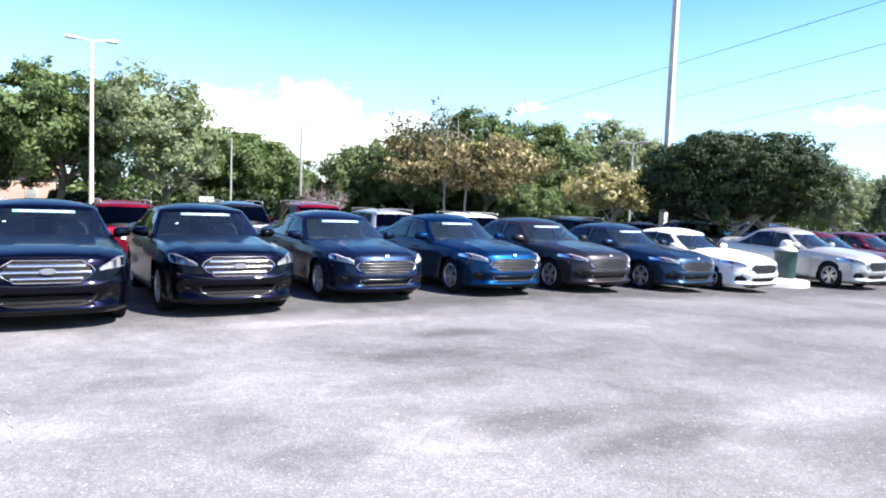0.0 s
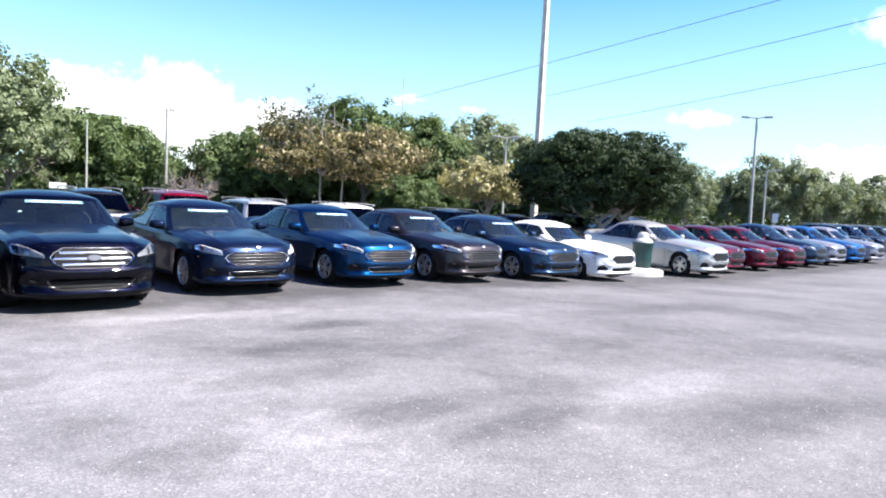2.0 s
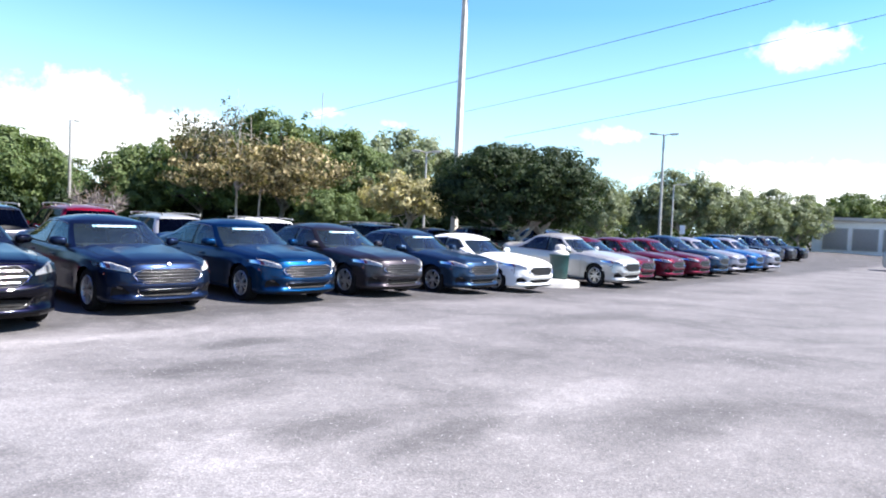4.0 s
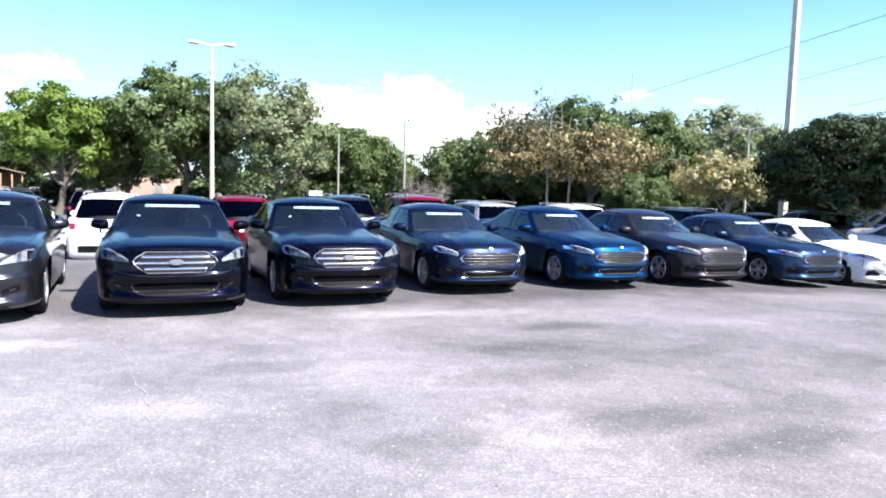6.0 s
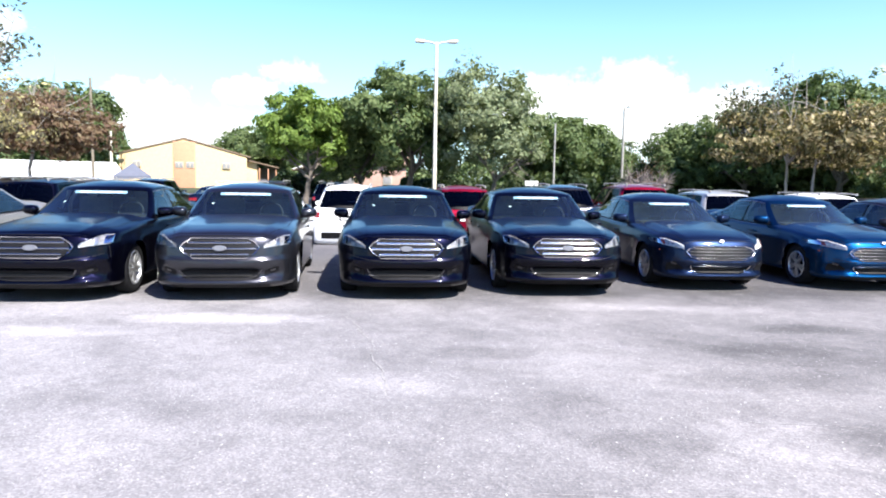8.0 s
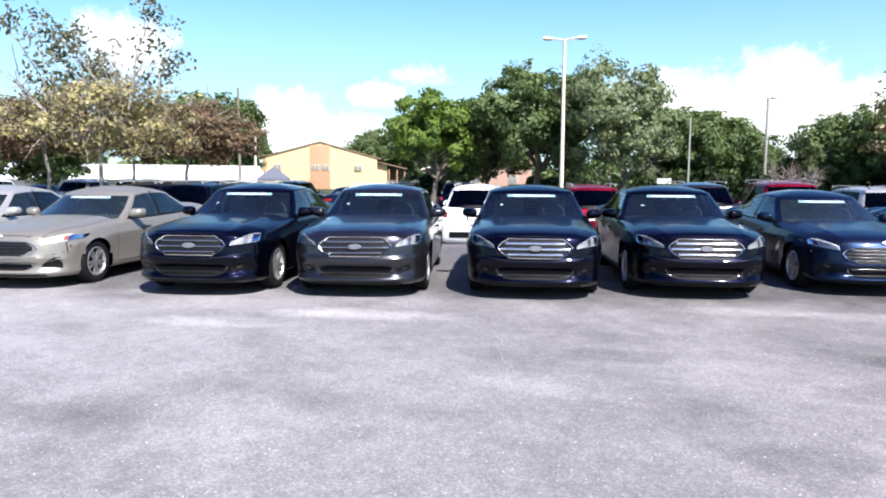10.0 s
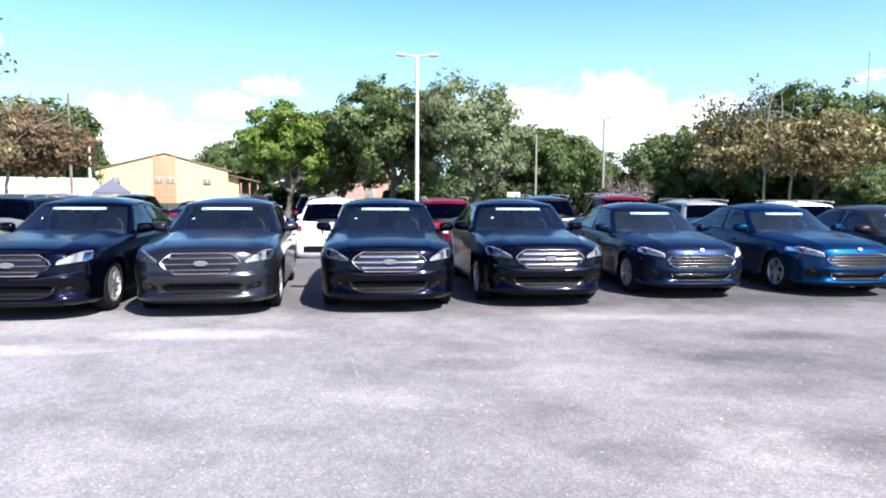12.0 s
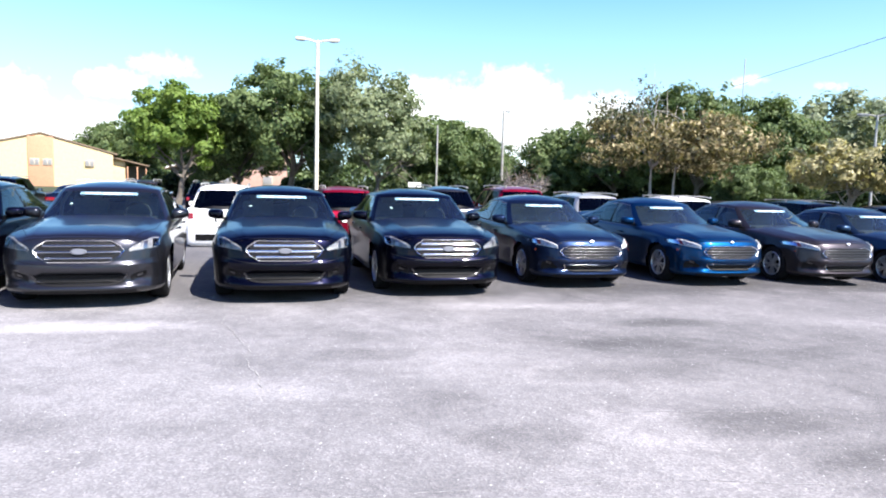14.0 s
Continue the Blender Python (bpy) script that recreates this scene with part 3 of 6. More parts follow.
TALL = dict(L=4.60, W=1.89, roof=1.76, wheel=0.36, axles=(0.90, 3.60), cowl=1.25, screen_top=1.95, back_top=4.05, back_base=4.50,
            belt_w=0.835, roof_w=0.65, grille=(0.46, 0.66, 0.93), lamp=(0.48, 0.82, 0.83, 0.95), spokes=10, fine=1, arch=0.055,
            lip=(0.92, 0.25, 0.90, 0.985), bow=(0.04, 0.20), hollows=[(-1, 0.47, 0.36, 0.46, 0.03, 0.03)],
            face=[(0.2, 0.16), (0.25, 0.08), (0.30, 0.03), (0.36, 0.03), (0.46, 0.02), (0.55, 0.0), (0.62, 0.01), (0.70, 0.03), (0.85, 0.045), (0.94, 0.085), (0.99, 0.14), (1.05, 0.22)],
            plan=[(0, 0.62), (0.05, 0.75), (0.16, 0.85), (0.40, 0.94), (0.8, 0.985), (1.4, 1.0), (3.6, 1.0), (4.2, 0.98), (4.45, 0.95), (4.56, 0.90), (4.60, 0.80)],
            top=[(0, 0.90), (0.05, 0.98), (0.16, 1.02), (0.45, 1.06), (0.95, 1.11), (1.3, 1.14), (2.4, 1.13), (3.9, 1.15), (4.45, 1.13), (4.56, 1.08), (4.60, 0.95)],
            side=[(0, 0.82), (0.05, 0.88), (0.16, 0.92), (0.45, 0.97), (0.95, 1.02), (1.3, 1.05), (2.5, 1.065), (3.6, 1.09), (4.3, 1.10), (4.56, 1.04), (4.60, 0.88)],
            low=[(0, 0.42), (0.05, 0.30), (0.16, 0.25), (0.5, 0.23), (1.5, 0.23), (3.6, 0.23), (4.3, 0.26), (4.56, 0.34), (4.60, 0.48)])


def car(name, c, style):
    """A parked car built once, its nose at the origin and its tail towards +y. style: 'large', 'mid' or 'tall'."""
    thing = new(name)
    thing.empty_display_size = 0.3
    W2, L = c["W"] / 2, c["L"]
    plan, top, side, low = (smooth_table(c[key]) for key in ("plan", "top", "side", "low"))

    # lower body: sections from the front wheels to the tail, then a nose that turns into a face
    Y0 = 0.60
    we, zbe, zse, zte = c["lip"]
    face_z, centre_z = smooth_table(c["face"]), 0.55

    def window(v, lo, hi, s):
        return blend(lo - s, lo + s, v) * (1 - blend(hi - s, hi + s, v))

    def face(x, z):
        """How far the front lies behind the foremost point."""
        a = abs(x) / (we * W2)
        y = c["bow"][0] * a ** 2 + c["bow"][1] * a ** 5 + face_z(z)
        for x0, x1, z0, z1, s, deep in c["hollows"]:
            y += deep * window(abs(x), x0, x1, s) * window(z, z0, z1, s * 0.7)
        return y

    def section(w, zb, zs, zt):
        h, d = zs - zb, zt - zs
        return spline([(0, zb), (0.5 * w, zb), (0.86 * w, zb + 0.01), (0.955 * w, zb + 0.05), (0.966 * w, zb + 0.22 * h), (0.980 * w, zb + 0.48 * h), (0.998 * w, zb + 0.71 * h),
                       (0.996 * w, zb + 0.77 * h), (0.972 * w, zb + 0.86 * h), (0.945 * w, zb + 0.965 * h), (0.89 * w, zs + 0.12 * d), (0.74 * w, zs + 0.52 * d), (0.60 * w, zs + 0.86 * d),
                       (0.53 * w, zs + 0.84 * d), (0.25 * w, zs + 0.97 * d), (0, zt)], c["fine"] * 15 + 1)

    def ring(pts, ys_):
        return [(p[0], y, p[1]) for p, y in zip(pts, ys_)] + [(-p[0], y, p[1]) for p, y in list(zip(pts, ys_))[-2:0:-1]]

    lip = section(we * W2, zbe, zse, zte)
    edge_y = [face(x, z) + 0.030 * blend(zse - 0.06, zse + 0.03, z) for x, z in lip]
    grid = []
    steps_ = [1.0, 0.985, 0.965, 0.94, *np.linspace(0.91, 0.07, 7 + 8 * (c["fine"] - 1))]
    for s in steps_[:0:-1]:
        pts = [(x * s, centre_z + (z - centre_z) * s) for x, z in lip]
        grid.append(ring(pts, [face(x, z) + 0.030 * blend(zse - 0.06, zse + 0.03, z0) * max(0.0, (s - 0.93) / 0.07) ** 2 for (x, z), (_, z0) in zip(pts, lip)]))
    nose_end = len(grid)
    for q_ in (0.0, 0.03, 0.08, 0.15, 0.24, 0.35, 0.47, 0.60, 0.74, 0.88):
        pts = section(we * W2 + (plan(Y0) - we) * W2 * (1 - (1 - q_) ** 2), zbe + (low(Y0) - zbe) * q_, zse + (side(Y0) - zse) * q_ ** 0.8, zte + (top(Y0) - zte) * q_ ** 0.62)
        grid.append(ring(pts, [y + (Y0 - y) * q_ for y in edge_y]))
    for y in sorted({*np.round(np.linspace(Y0, L - 0.18, 30 + 11 * c["fine"]), 3), L - 0.13, L - 0.09, L - 0.05, L - 0.025, L - 0.008, L}):
        pts = section(W2 * plan(y), low(y), side(y), top(y))
        grid.append(ring(pts, [y] * len(pts)))
    m = len(grid[0])
    V = np.array([v for r_ in grid for v in r_])
    R = c["wheel"] + 0.035
    wz = c["wheel"] - 0.005
    inside = np.zeros(len(V), bool)
    for ya in c["axles"]:
        d = np.hypot(V[:, 1] - ya, V[:, 2] - wz)
        near = (np.abs(V[:, 0]) > 0.6 * W2) & (np.abs(d - R) < 0.045)
        s = np.where(near, R / np.maximum(d, 1e-6), 1.0)
        V[:, 1] = np.where(near, ya + (V[:, 1] - ya) * s, V[:, 1])
        V[:, 2] = np.where(near, wz + (V[:, 2] - wz) * s, V[:, 2])
        d = np.hypot(V[:, 1] - ya, V[:, 2] - wz)
        inside |= (d < R + 1e-3) & (np.abs(V[:, 0]) > 0.45 * W2)
        # a slight flare round the arch
        flare = np.clip(1 - (d - R) / 0.09, 0, 1) ** 2 * 0.012 * (np.abs(V[:, 0]) > 0.75 * W2) * (V[:, 2] > wz - 0.1)
        V[:, 0] += np.sign(V[:, 0]) * flare
    shell, tub, panels = [], [], {}
    gl0, gl1 = c["cowl"] + 0.22, c["back_base"] - 0.22
    ax0, ax1 = c["axles"]
    door_y = (ax0 + 0.52, (ax0 + ax1) / 2 + 0.12, ax1 - 0.30)
    for j in range(len(grid) - 1):
        for i in range(m):
            f = (j * m + i, j * m + (i + 1) % m, (j + 1) * m + (i + 1) % m, (j + 1) * m + i)
            if inside[list(f)].all():
                continue
            q = V[list(f)].mean(0)
            if gl0 < q[1] < gl1 and abs(q[0]) < 0.80 * W2 and q[2] > side(q[1]) - 0.01:
                tub.append(f)
                continue
            shell.append(f)
            what = "body"
            if j >= nose_end and q[1] < c["cowl"] + 0.12 and q[2] > side(max(q[1], Y0)) - 0.02 - 0.16 * (Y0 - min(q[1], Y0)) and abs(q[0]) < W2 * (0.62 + 0.20 * blend(0.15, 0.9, q[1])):
                what = "bonnet"
            elif j < nose_end and q[2] < c["grille"][1] - 0.02:
                what = "front_bumper"
            elif abs(q[0]) > 0.86 * W2 and low(2) + 0.09 < q[2] < side(q[1]) and door_y[0] < q[1] < door_y[2]:
                what = ("front_door" if q[1] < door_y[1] else "rear_door") + ("_r" if q[0] > 0 else "_l")
            panels.setdefault(what, []).append(f)
    caps = [tuple(range(m)), tuple(range((len(grid) - 1) * m, len(grid) * m))]
    shell += caps
    panels["body"] += caps
    made = {}
    for what, fs in panels.items():
        used = sorted({i for f in fs for i in f})
        at = {v: k for k, v in enumerate(used)}
        made[what] = raw(what.removesuffix("_r").removesuffix("_l"), V[used], [tuple(at[i] for i in f) for f in fs], PAINTS["black"], thing, tidy=True)
    bvh = BVHTree.FromPolygons([tuple(v) for v in V], shell)
    used = sorted({i for f in tub for i in f})
    at = {v: k for k, v in enumerate(used)}
    raw("interior_trim", V[used] - np.array([0, 0, 0.03]), [tuple(at[i] for i in f) for f in tub], INTERIOR, thing, tidy=True)

    def cast(a, b, view, off):
        """A point on the body's skin, seen along one axis, a little proud of it."""
        if view == "front":
            o, d = Vector((a, -1, b)), Vector((0, 1, 0))
        elif view == "rear":
            o, d = Vector((a, L + 1, b)), Vector((0, -1, 0))
        elif view == "top":
            o, d = Vector((a, b, 3)), Vector((0, 0, -1))
        elif view == "left":
            o, d = Vector((-3, a, b)), Vector((1, 0, 0))
        else:
            o, d = Vector((3, a, b)), Vector((-1, 0, 0))
        hit, normal, _, _ = bvh.ray_cast(o, d)
        if hit is None:
            return None
        if normal.dot(d) > 0:
            normal = -normal
        return hit + normal * off

    def band(pname, x0, x1, lo, hi, view, mat, parent=None, off=0.006, cols=10, rows=3, label="", depth=0.02):
        """A plate that follows the skin between two lines."""
        pts = []
        for r in range(rows + 1):
            for k in range(cols + 1):
                x = x0 + (x1 - x0) * k / cols
                z = lo(x) + (hi(x) - lo(x)) * r / rows
                p = cast(x, z, view, off)
                if p is None:
                    p = pts[-1] if pts else Vector((x, 0.1, z))
                pts.append(p)
        w = cols + 1
        fs = [(r * w + k, r * w + k + 1, (r + 1) * w + k + 1, (r + 1) * w + k) for r in range(rows) for k in range(cols)]
        rim = [k for k in range(w)] + [r * w + cols for r in range(1, rows + 1)] + [rows * w + k for k in range(cols - 1, -1, -1)] + [r * w for r in range(rows - 1, 0, -1)]
        inward = {"front": Vector((0, 1, 0)), "rear": Vector((0, -1, 0)), "top": Vector((0, 0, -1)), "left": Vector((1, 0, 0)), "right": Vector((-1, 0, 0))}[view]
        base = len(pts)
        pts += [pts[i] + inward * depth for i in rim]
        q = len(rim)
        fs += [(rim[i], rim[(i + 1) % q], base + (i + 1) % q, base + i) for i in range(q)]
        return raw(pname, pts, fs, mat, parent or thing, label, tidy=True)

    def seam(path, view, width=0.007):
        """Quads of a narrow dark joint along a line on the skin."""
        out = []
        for i, (a, b) in enumerate(path):
            a0, b0 = path[max(0, i - 1)]
            a1, b1 = path[min(len(path) - 1, i + 1)]
            d = Vector((a1 - a0, b1 - b0)).normalized()
            p = cast(a - d.y * width / 2, b + d.x * width / 2, view, 0.0025)
            q = cast(a + d.y * width / 2, b - d.x * width / 2, view, 0.0025)
            if p is not None and q is not None:
                out.append((p, q))
        return out

    def seams(pname, paths):
        vs, fs = [], []
        for path, view in paths:
            pr = seam(path, view)
            for i, (p, q) in enumerate(pr):
                vs += [p, q]
                if i:
                    k = len(vs)
                    fs.append((k - 4, k - 3, k - 1, k - 2))
        raw(pname, vs, fs, BLACK_PLASTIC, thing)

    # greenhouse: rings from the belt to the roof's edge
    F0, F1, B1, B0, Z1 = c["cowl"], c["screen_top"], c["back_top"], c["back_base"], c["roof"]
    heights = [-0.06, 0.05, 0.28, 0.52, 0.74, 0.91, 1.0]
    fronts = [0, 0.3, 0.6, 0.82, 0.94]
    pillar_c = 0.87 if style != "tall" else 0.93
    flank = [0.0, 0.035, 0.14, 0.27, 0.405, 0.435, 0.57, 0.71, pillar_c, 0.5 + pillar_c / 2]

    def outline(h):
        """The half outline at a height: front middle to rear middle, on the +x side."""
        hh = min(1.0, max(0.0, h))
        w = c["belt_w"] + (c["roof_w"] - c["belt_w"]) * (0.80 * hh + 0.20 * hh * hh)
        f = F0 + (F1 - F0) * (h ** 1.0 if h > 0 else h)
        b = B0 + (B1 - B0) * h
        bow, rbow = 0.34 - 0.16 * hh, 0.26 - 0.12 * hh
        pts = [(x * w * 0.97, f + bow * x ** 2.2) for x in fronts]
        y0, y1 = f + bow * 1.12, b - rbow * 1.1
        pts += [(w * (0.985 + 0.03 * math.sin(math.pi * s)), y0 + (y1 - y0) * s) for s in flank]
        pts += [(x * w * 0.96, b - rbow * x ** 2.2) for x in (0.985, 0.94, 0.82, 0.6, 0.3, 0)]
        return pts

    def lift(h, y, x=0.0):
        z0 = side(y) + 0.005
        s = (y - (F1 + B1) / 2) / ((B1 - F1) / 2)
        edge = Z1 - 0.045 - c["arch"] * min(s * s, 1.8) - 0.045 * min(1.0, abs(x) / c["roof_w"]) ** 2.5
        return z0 + (edge - z0) * h

    rings = []
    for h in heights:
        o = outline(h)
        ring = [(x, y, lift(h, y, x)) for x, y in o] + [(-x, y, lift(h, y, x)) for x, y in o[-2:0:-1]]
        rings.append(ring)
    q = len(rings[0])
    nf, ns = len(fronts), len(flank)
    hlf = len(outline(0))

    def column(i):
        """What lies between ring points i and i + 1."""
        k = i if i < hlf - 1 else q - 1 - i
        if k < nf - 1:
            return "screen"
        if k < nf + 1:
            return "pillar"
        if k < nf + 4:
            return "front_window"
        if k < nf + 5:
            return "post"
        if k < nf + ns - 2:
            return "rear_window"
        if k < nf + ns + 1:
            return "pillar"
        return "backlight"

    cx, cy = 0.0, (F1 + B1) / 2
    verts = [v for r in rings for v in r]
    groups = {}
    for j in range(len(heights) - 1):
        for i in range(q):
            f = (j * q + i, j * q + (i + 1) % q, (j + 1) * q + (i + 1) % q, (j + 1) * q + i)
            what = column(i)
            if j in (0, len(heights) - 2) and what not in ("pillar", "post"):
                what = "pillar" if j else "sill"
            if what in ("front_window", "rear_window"):
                what += "_r" if i < hlf - 1 else "_l"
            groups.setdefault(what, []).append(f)
    # roof skin from the top ring inwards
    edge0 = (len(heights) - 1) * q
    last = edge0
    for s in (0.93, 0.75, 0.5, 0.25):
        base = len(verts)
        for x, y, z in rings[-1]:
            verts.append((cx + (x - cx) * s, cy + (y - cy) * s, z + (Z1 - z) * (1 - s ** 2.2)))
        groups.setdefault("pillar", []).extend((last + i, last + (i + 1) % q, base + (i + 1) % q, base + i) for i in range(q))
        last = base
    groups["pillar"].append(tuple(last + i for i in range(q)))

    def cut(fs):
        used = sorted({i for f in fs for i in f})
        at = {v: k for k, v in enumerate(used)}
        return [verts[i] for i in used], [tuple(at[i] for i in f) for f in fs]

    roof = raw("roof", *cut(groups["pillar"]), PAINTS["black"], thing, tidy=True)
    raw("window_surround", *cut(groups["sill"] + groups["post"]), BLACK_PLASTIC, thing)
    rear_glass = DARK_GLASS if style == "tall" else GLASS
    screen = raw("windscreen", *cut(groups["screen"]), PALE_GLASS if style == "mid" else GLASS, thing)
    panes = [screen, raw("rear_screen", *cut(groups["backlight"]), rear_glass, thing)]
    for what in ("front_window_r", "front_window_l"):
        panes.append(raw("side_window", *cut(groups[what]), PALE_GLASS if style == "mid" else GLASS, thing))
    for what in ("rear_window_r", "rear_window_l"):
        panes.append(raw("side_window", *cut(groups[what]), rear_glass, thing))

    # bright strips along the sill and the arch of the side windows
    if style != "tall":
        for sx in (-1, 1):
            for row, name_ in ((1, "sill_trim"), (5, "window_arch_trim")):
                bm = bmesh.new()
                pts = [Vector(rings[row][k]) for k in range(nf + 1, nf + ns - 1)]
                tube(bm, [Vector((sx * (p.x + 0.006), p.y, p.z - (0.03 if row == 1 else 0))) for p in pts], 0.007, 5)
                part(name_, bm, SATIN_CHROME, thing, "thin chrome strip")

    # paper banner inside the top of the windscreen
    vs, fs = [], []
    for r, h in enumerate((0.825, 0.890)):
        for k in range(9):
            x = -0.56 + 1.12 * k / 8
            hh = h
            w = c["belt_w"] + (c["roof_w"] - c["belt_w"]) * (0.80 * hh + 0.20 * hh * hh)
            y = F0 + (F1 - F0) * hh + (0.34 - 0.16 * hh) * abs(x) ** 2.2
            vs.append((x * w * 0.97, y - 0.005, lift(hh, y, x * w) + 0.004))
    fs = [(k, k + 1, 10 + k, 9 + k) for k in range(8)]
    banner = raw("banner", vs, fs, BANNER, screen, "pale blue sales banner across the top of the windscreen")
    vs2, fs2 = [], []
    for k, (a, b) in enumerate(((0.10, 0.36), (0.40, 0.72), (0.76, 0.90))):
        for t in (a, b):
            for s in (0.34, 0.66):
                i = t * 8
                k0 = min(int(i), 7)
                lo_ = Vector(vs[k0]).lerp(Vector(vs[k0 + 1]), i - k0)
                hi_ = Vector(vs[9 + k0]).lerp(Vector(vs[10 + k0]), i - k0)
                vs2.append(lo_.lerp(hi_, s) + Vector((0, -0.003, 0.002)))
        fs2.append((4 * k, 4 * k + 2, 4 * k + 3, 4 * k + 1))
    raw("lettering", vs2, fs2, PAPER, screen, "white bars of lettering")

    if style == "large":
        for x0, h0, sw, sh in ((-0.66, 0.58, 0.055, 0.035),):
            bm = bmesh.new()
            quad = []
            for x, h in ((x0, h0), (x0 + sw, h0), (x0 + sw, h0 + sh), (x0, h0 + sh)):
                w = c["belt_w"] + (c["roof_w"] - c["belt_w"]) * (0.80 * h + 0.20 * h * h)
                y = F0 + (F1 - F0) * h + (0.34 - 0.16 * h) * abs(x) ** 2.2
                quad.append(bm.verts.new((x * w * 0.97, y + 0.004, lift(h, y, x * w) - 0.004)))
            bm.faces.new(quad)
            part("sticker", bm, PAPER, screen, "small white sticker inside the glass")

    # wipers resting at the foot of the windscreen
    for x0, x1 in ((-0.78, -0.10), (-0.04, 0.66)):
        bm = bmesh.new()
        path = []
        for t in np.linspace(0, 1, 7):
            x, hh = x0 + (x1 - x0) * t, 0.10 - 0.06 * t
            w = c["belt_w"] + (c["roof_w"] - c["belt_w"]) * (0.80 * hh + 0.20 * hh * hh)
            y = F0 + (F1 - F0) * hh + (0.34 - 0.16 * hh) * abs(x) ** 2.2
            path.append((x * w * 0.97, y - 0.016, lift(hh, y, x * w) + 0.012))
        tube(bm, path, 0.009, 5)
        part("wiper", bm, BLACK_PLASTIC, thing)

    # pale lining under the roof and on the middle posts
    vs, fs = [], []
    for s in (0.90, 0.70, 0.40):
        for x, y, z in rings[-1]:
            vs.append((cx + (x - cx) * s, cy + (y - cy) * s, z + (Z1 - z) * (1 - s ** 2.2) - 0.035))
    fs = [(r * q + i, r * q + (i + 1) % q, (r + 1) * q + (i + 1) % q, (r + 1) * q + i) for r in range(2) for i in range(q)]
    fs.append(tuple(2 * q + i for i in range(q)))
    raw("headliner", vs, fs, HEADLINER, thing, tidy=True)
    for sx in (-1, 1):
        bm = bmesh.new()
        yp = (F0 + B0) / 2 - 0.10
        tube(bm, [(sx * (c["belt_w"] - 0.07), yp, side(2.3) - 0.05), (sx * (c["belt_w"] - 0.11), yp - 0.02, side(2.3) + 0.22), (sx * (c["roof_w"] - 0.05), yp - 0.05, Z1 - 0.10)], 0.030, 6)
        part("pillar_trim", bm, HEADLINER, thing)
    if style == "large":
        bm = bmesh.new()
        block(bm, (0.02, F0 + 0.44, side(F0 + 0.4) + 0.075), (0.30, 0.12, 0.004), 0.001, Euler((radians(4), 0, 0)).to_quaternion())
        part("dash_paper", bm, PAPER, thing, "white paper lying on the dashboard")

    # seats, dashboard and steering wheel seen through the glass
    zb = side(2.3)
    bm = bmesh.new()
    block(bm, (0, F0 + 0.62, zb + 0.0), (1.32, 0.5, 0.10), 0.03)
    part("dashboard", bm, INTERIOR, thing)
    for sx in (-0.37, 0.37):
        bm = bmesh.new()
        block(bm, (sx, F0 + 1.42, zb + 0.12), (0.50, 0.14, 0.34), 0.05, Euler((radians(-14), 0, 0)).to_quaternion())
        block(bm, (sx, F0 + 1.47, zb + 0.345), (0.26, 0.10, 0.15), 0.04)
        part("seat", bm, SEAT_CLOTH, thing)
    bm = bmesh.new()
    block(bm, (0, F0 + 2.32, zb + 0.06), (1.25, 0.16, 0.28), 0.05, Euler((radians(-16), 0, 0)).to_quaternion())
    for sx in (-0.4, 0.4):
        block(bm, (sx, F0 + 2.38, zb + 0.24), (0.25, 0.09, 0.12), 0.03)
    part("rear_bench", bm, SEAT_CLOTH, thing)
    bm = bmesh.new()
    wheel_path = [Vector((0.37 + 0.185 * math.cos(a), F0 + 0.93 + 0.06 * math.sin(a), zb + 0.075 + 0.17 * math.sin(a))) for a in np.linspace(0, math.tau, 17)]
    tube(bm, wheel_path, 0.016, 6, False)
    part("steering_wheel", bm, INTERIOR, thing)
    bm = bmesh.new()
    block(bm, (0, F0 + 0.86, zb + (Z1 - zb) * 0.60), (0.24, 0.03, 0.065), 0.012)
    part("rear_view_mirror", bm, BLACK_PLASTIC, thing)

    # grille
    gw, g0, g1 = c["grille"]
    gm = (g0 + g1) / 2

    GRILLE = [(-gw, gm + 0.015), (-gw * 0.93, gm + 0.065), (-gw * 0.72, g1), (gw * 0.72, g1), (gw * 0.93, gm + 0.065), (gw, gm + 0.015),
              (gw * 0.90, gm - 0.055), (gw * 0.66, g0), (-gw * 0.66, g0), (-gw * 0.90, gm - 0.055)]

    def hexagon(k, s):
        """A point on the grille's outline, s times its size."""
        i = int(k)
        t = k - i
        a, b = GRILLE[i % 10], GRILLE[(i + 1) % 10]
        x, z = a[0] + (b[0] - a[0]) * t, a[1] + (b[1] - a[1]) * t
        return x * (1 - (1 - s) * 0.5), gm + (z - gm) * s

    vs, fs = [], []
    mm = 50
    for s, off in ((1.06, 0.001), (1.045, 0.015), (1.01, 0.026), (0.975, 0.021), (0.955, 0.003)):
        for k in range(mm):
            x, z = hexagon(k * 10 / mm, s)
            vs.append(cast(x, z, "front", off) or Vector((x, 0.05, z)))
    fs = [(r * mm + k, r * mm + (k + 1) % mm, (r + 1) * mm + (k + 1) % mm, (r + 1) * mm + k) for r in range(4) for k in range(mm)]
    grille = band("grille", -gw * 0.9, gw * 0.9, lambda x: g0 + 0.01 + max(0.0, abs(x) - gw * 0.62) * 0.55, lambda x: g1 - 0.01 - max(0.0, abs(x) - gw * 0.70) * 0.55, "front", BLACK_PLASTIC, off=0.004, cols=18, rows=4)
    raw("grille_frame", vs, fs, CHROME, grille, "chrome surround", tidy=True)
    bars = 3 if style == "large" else 4
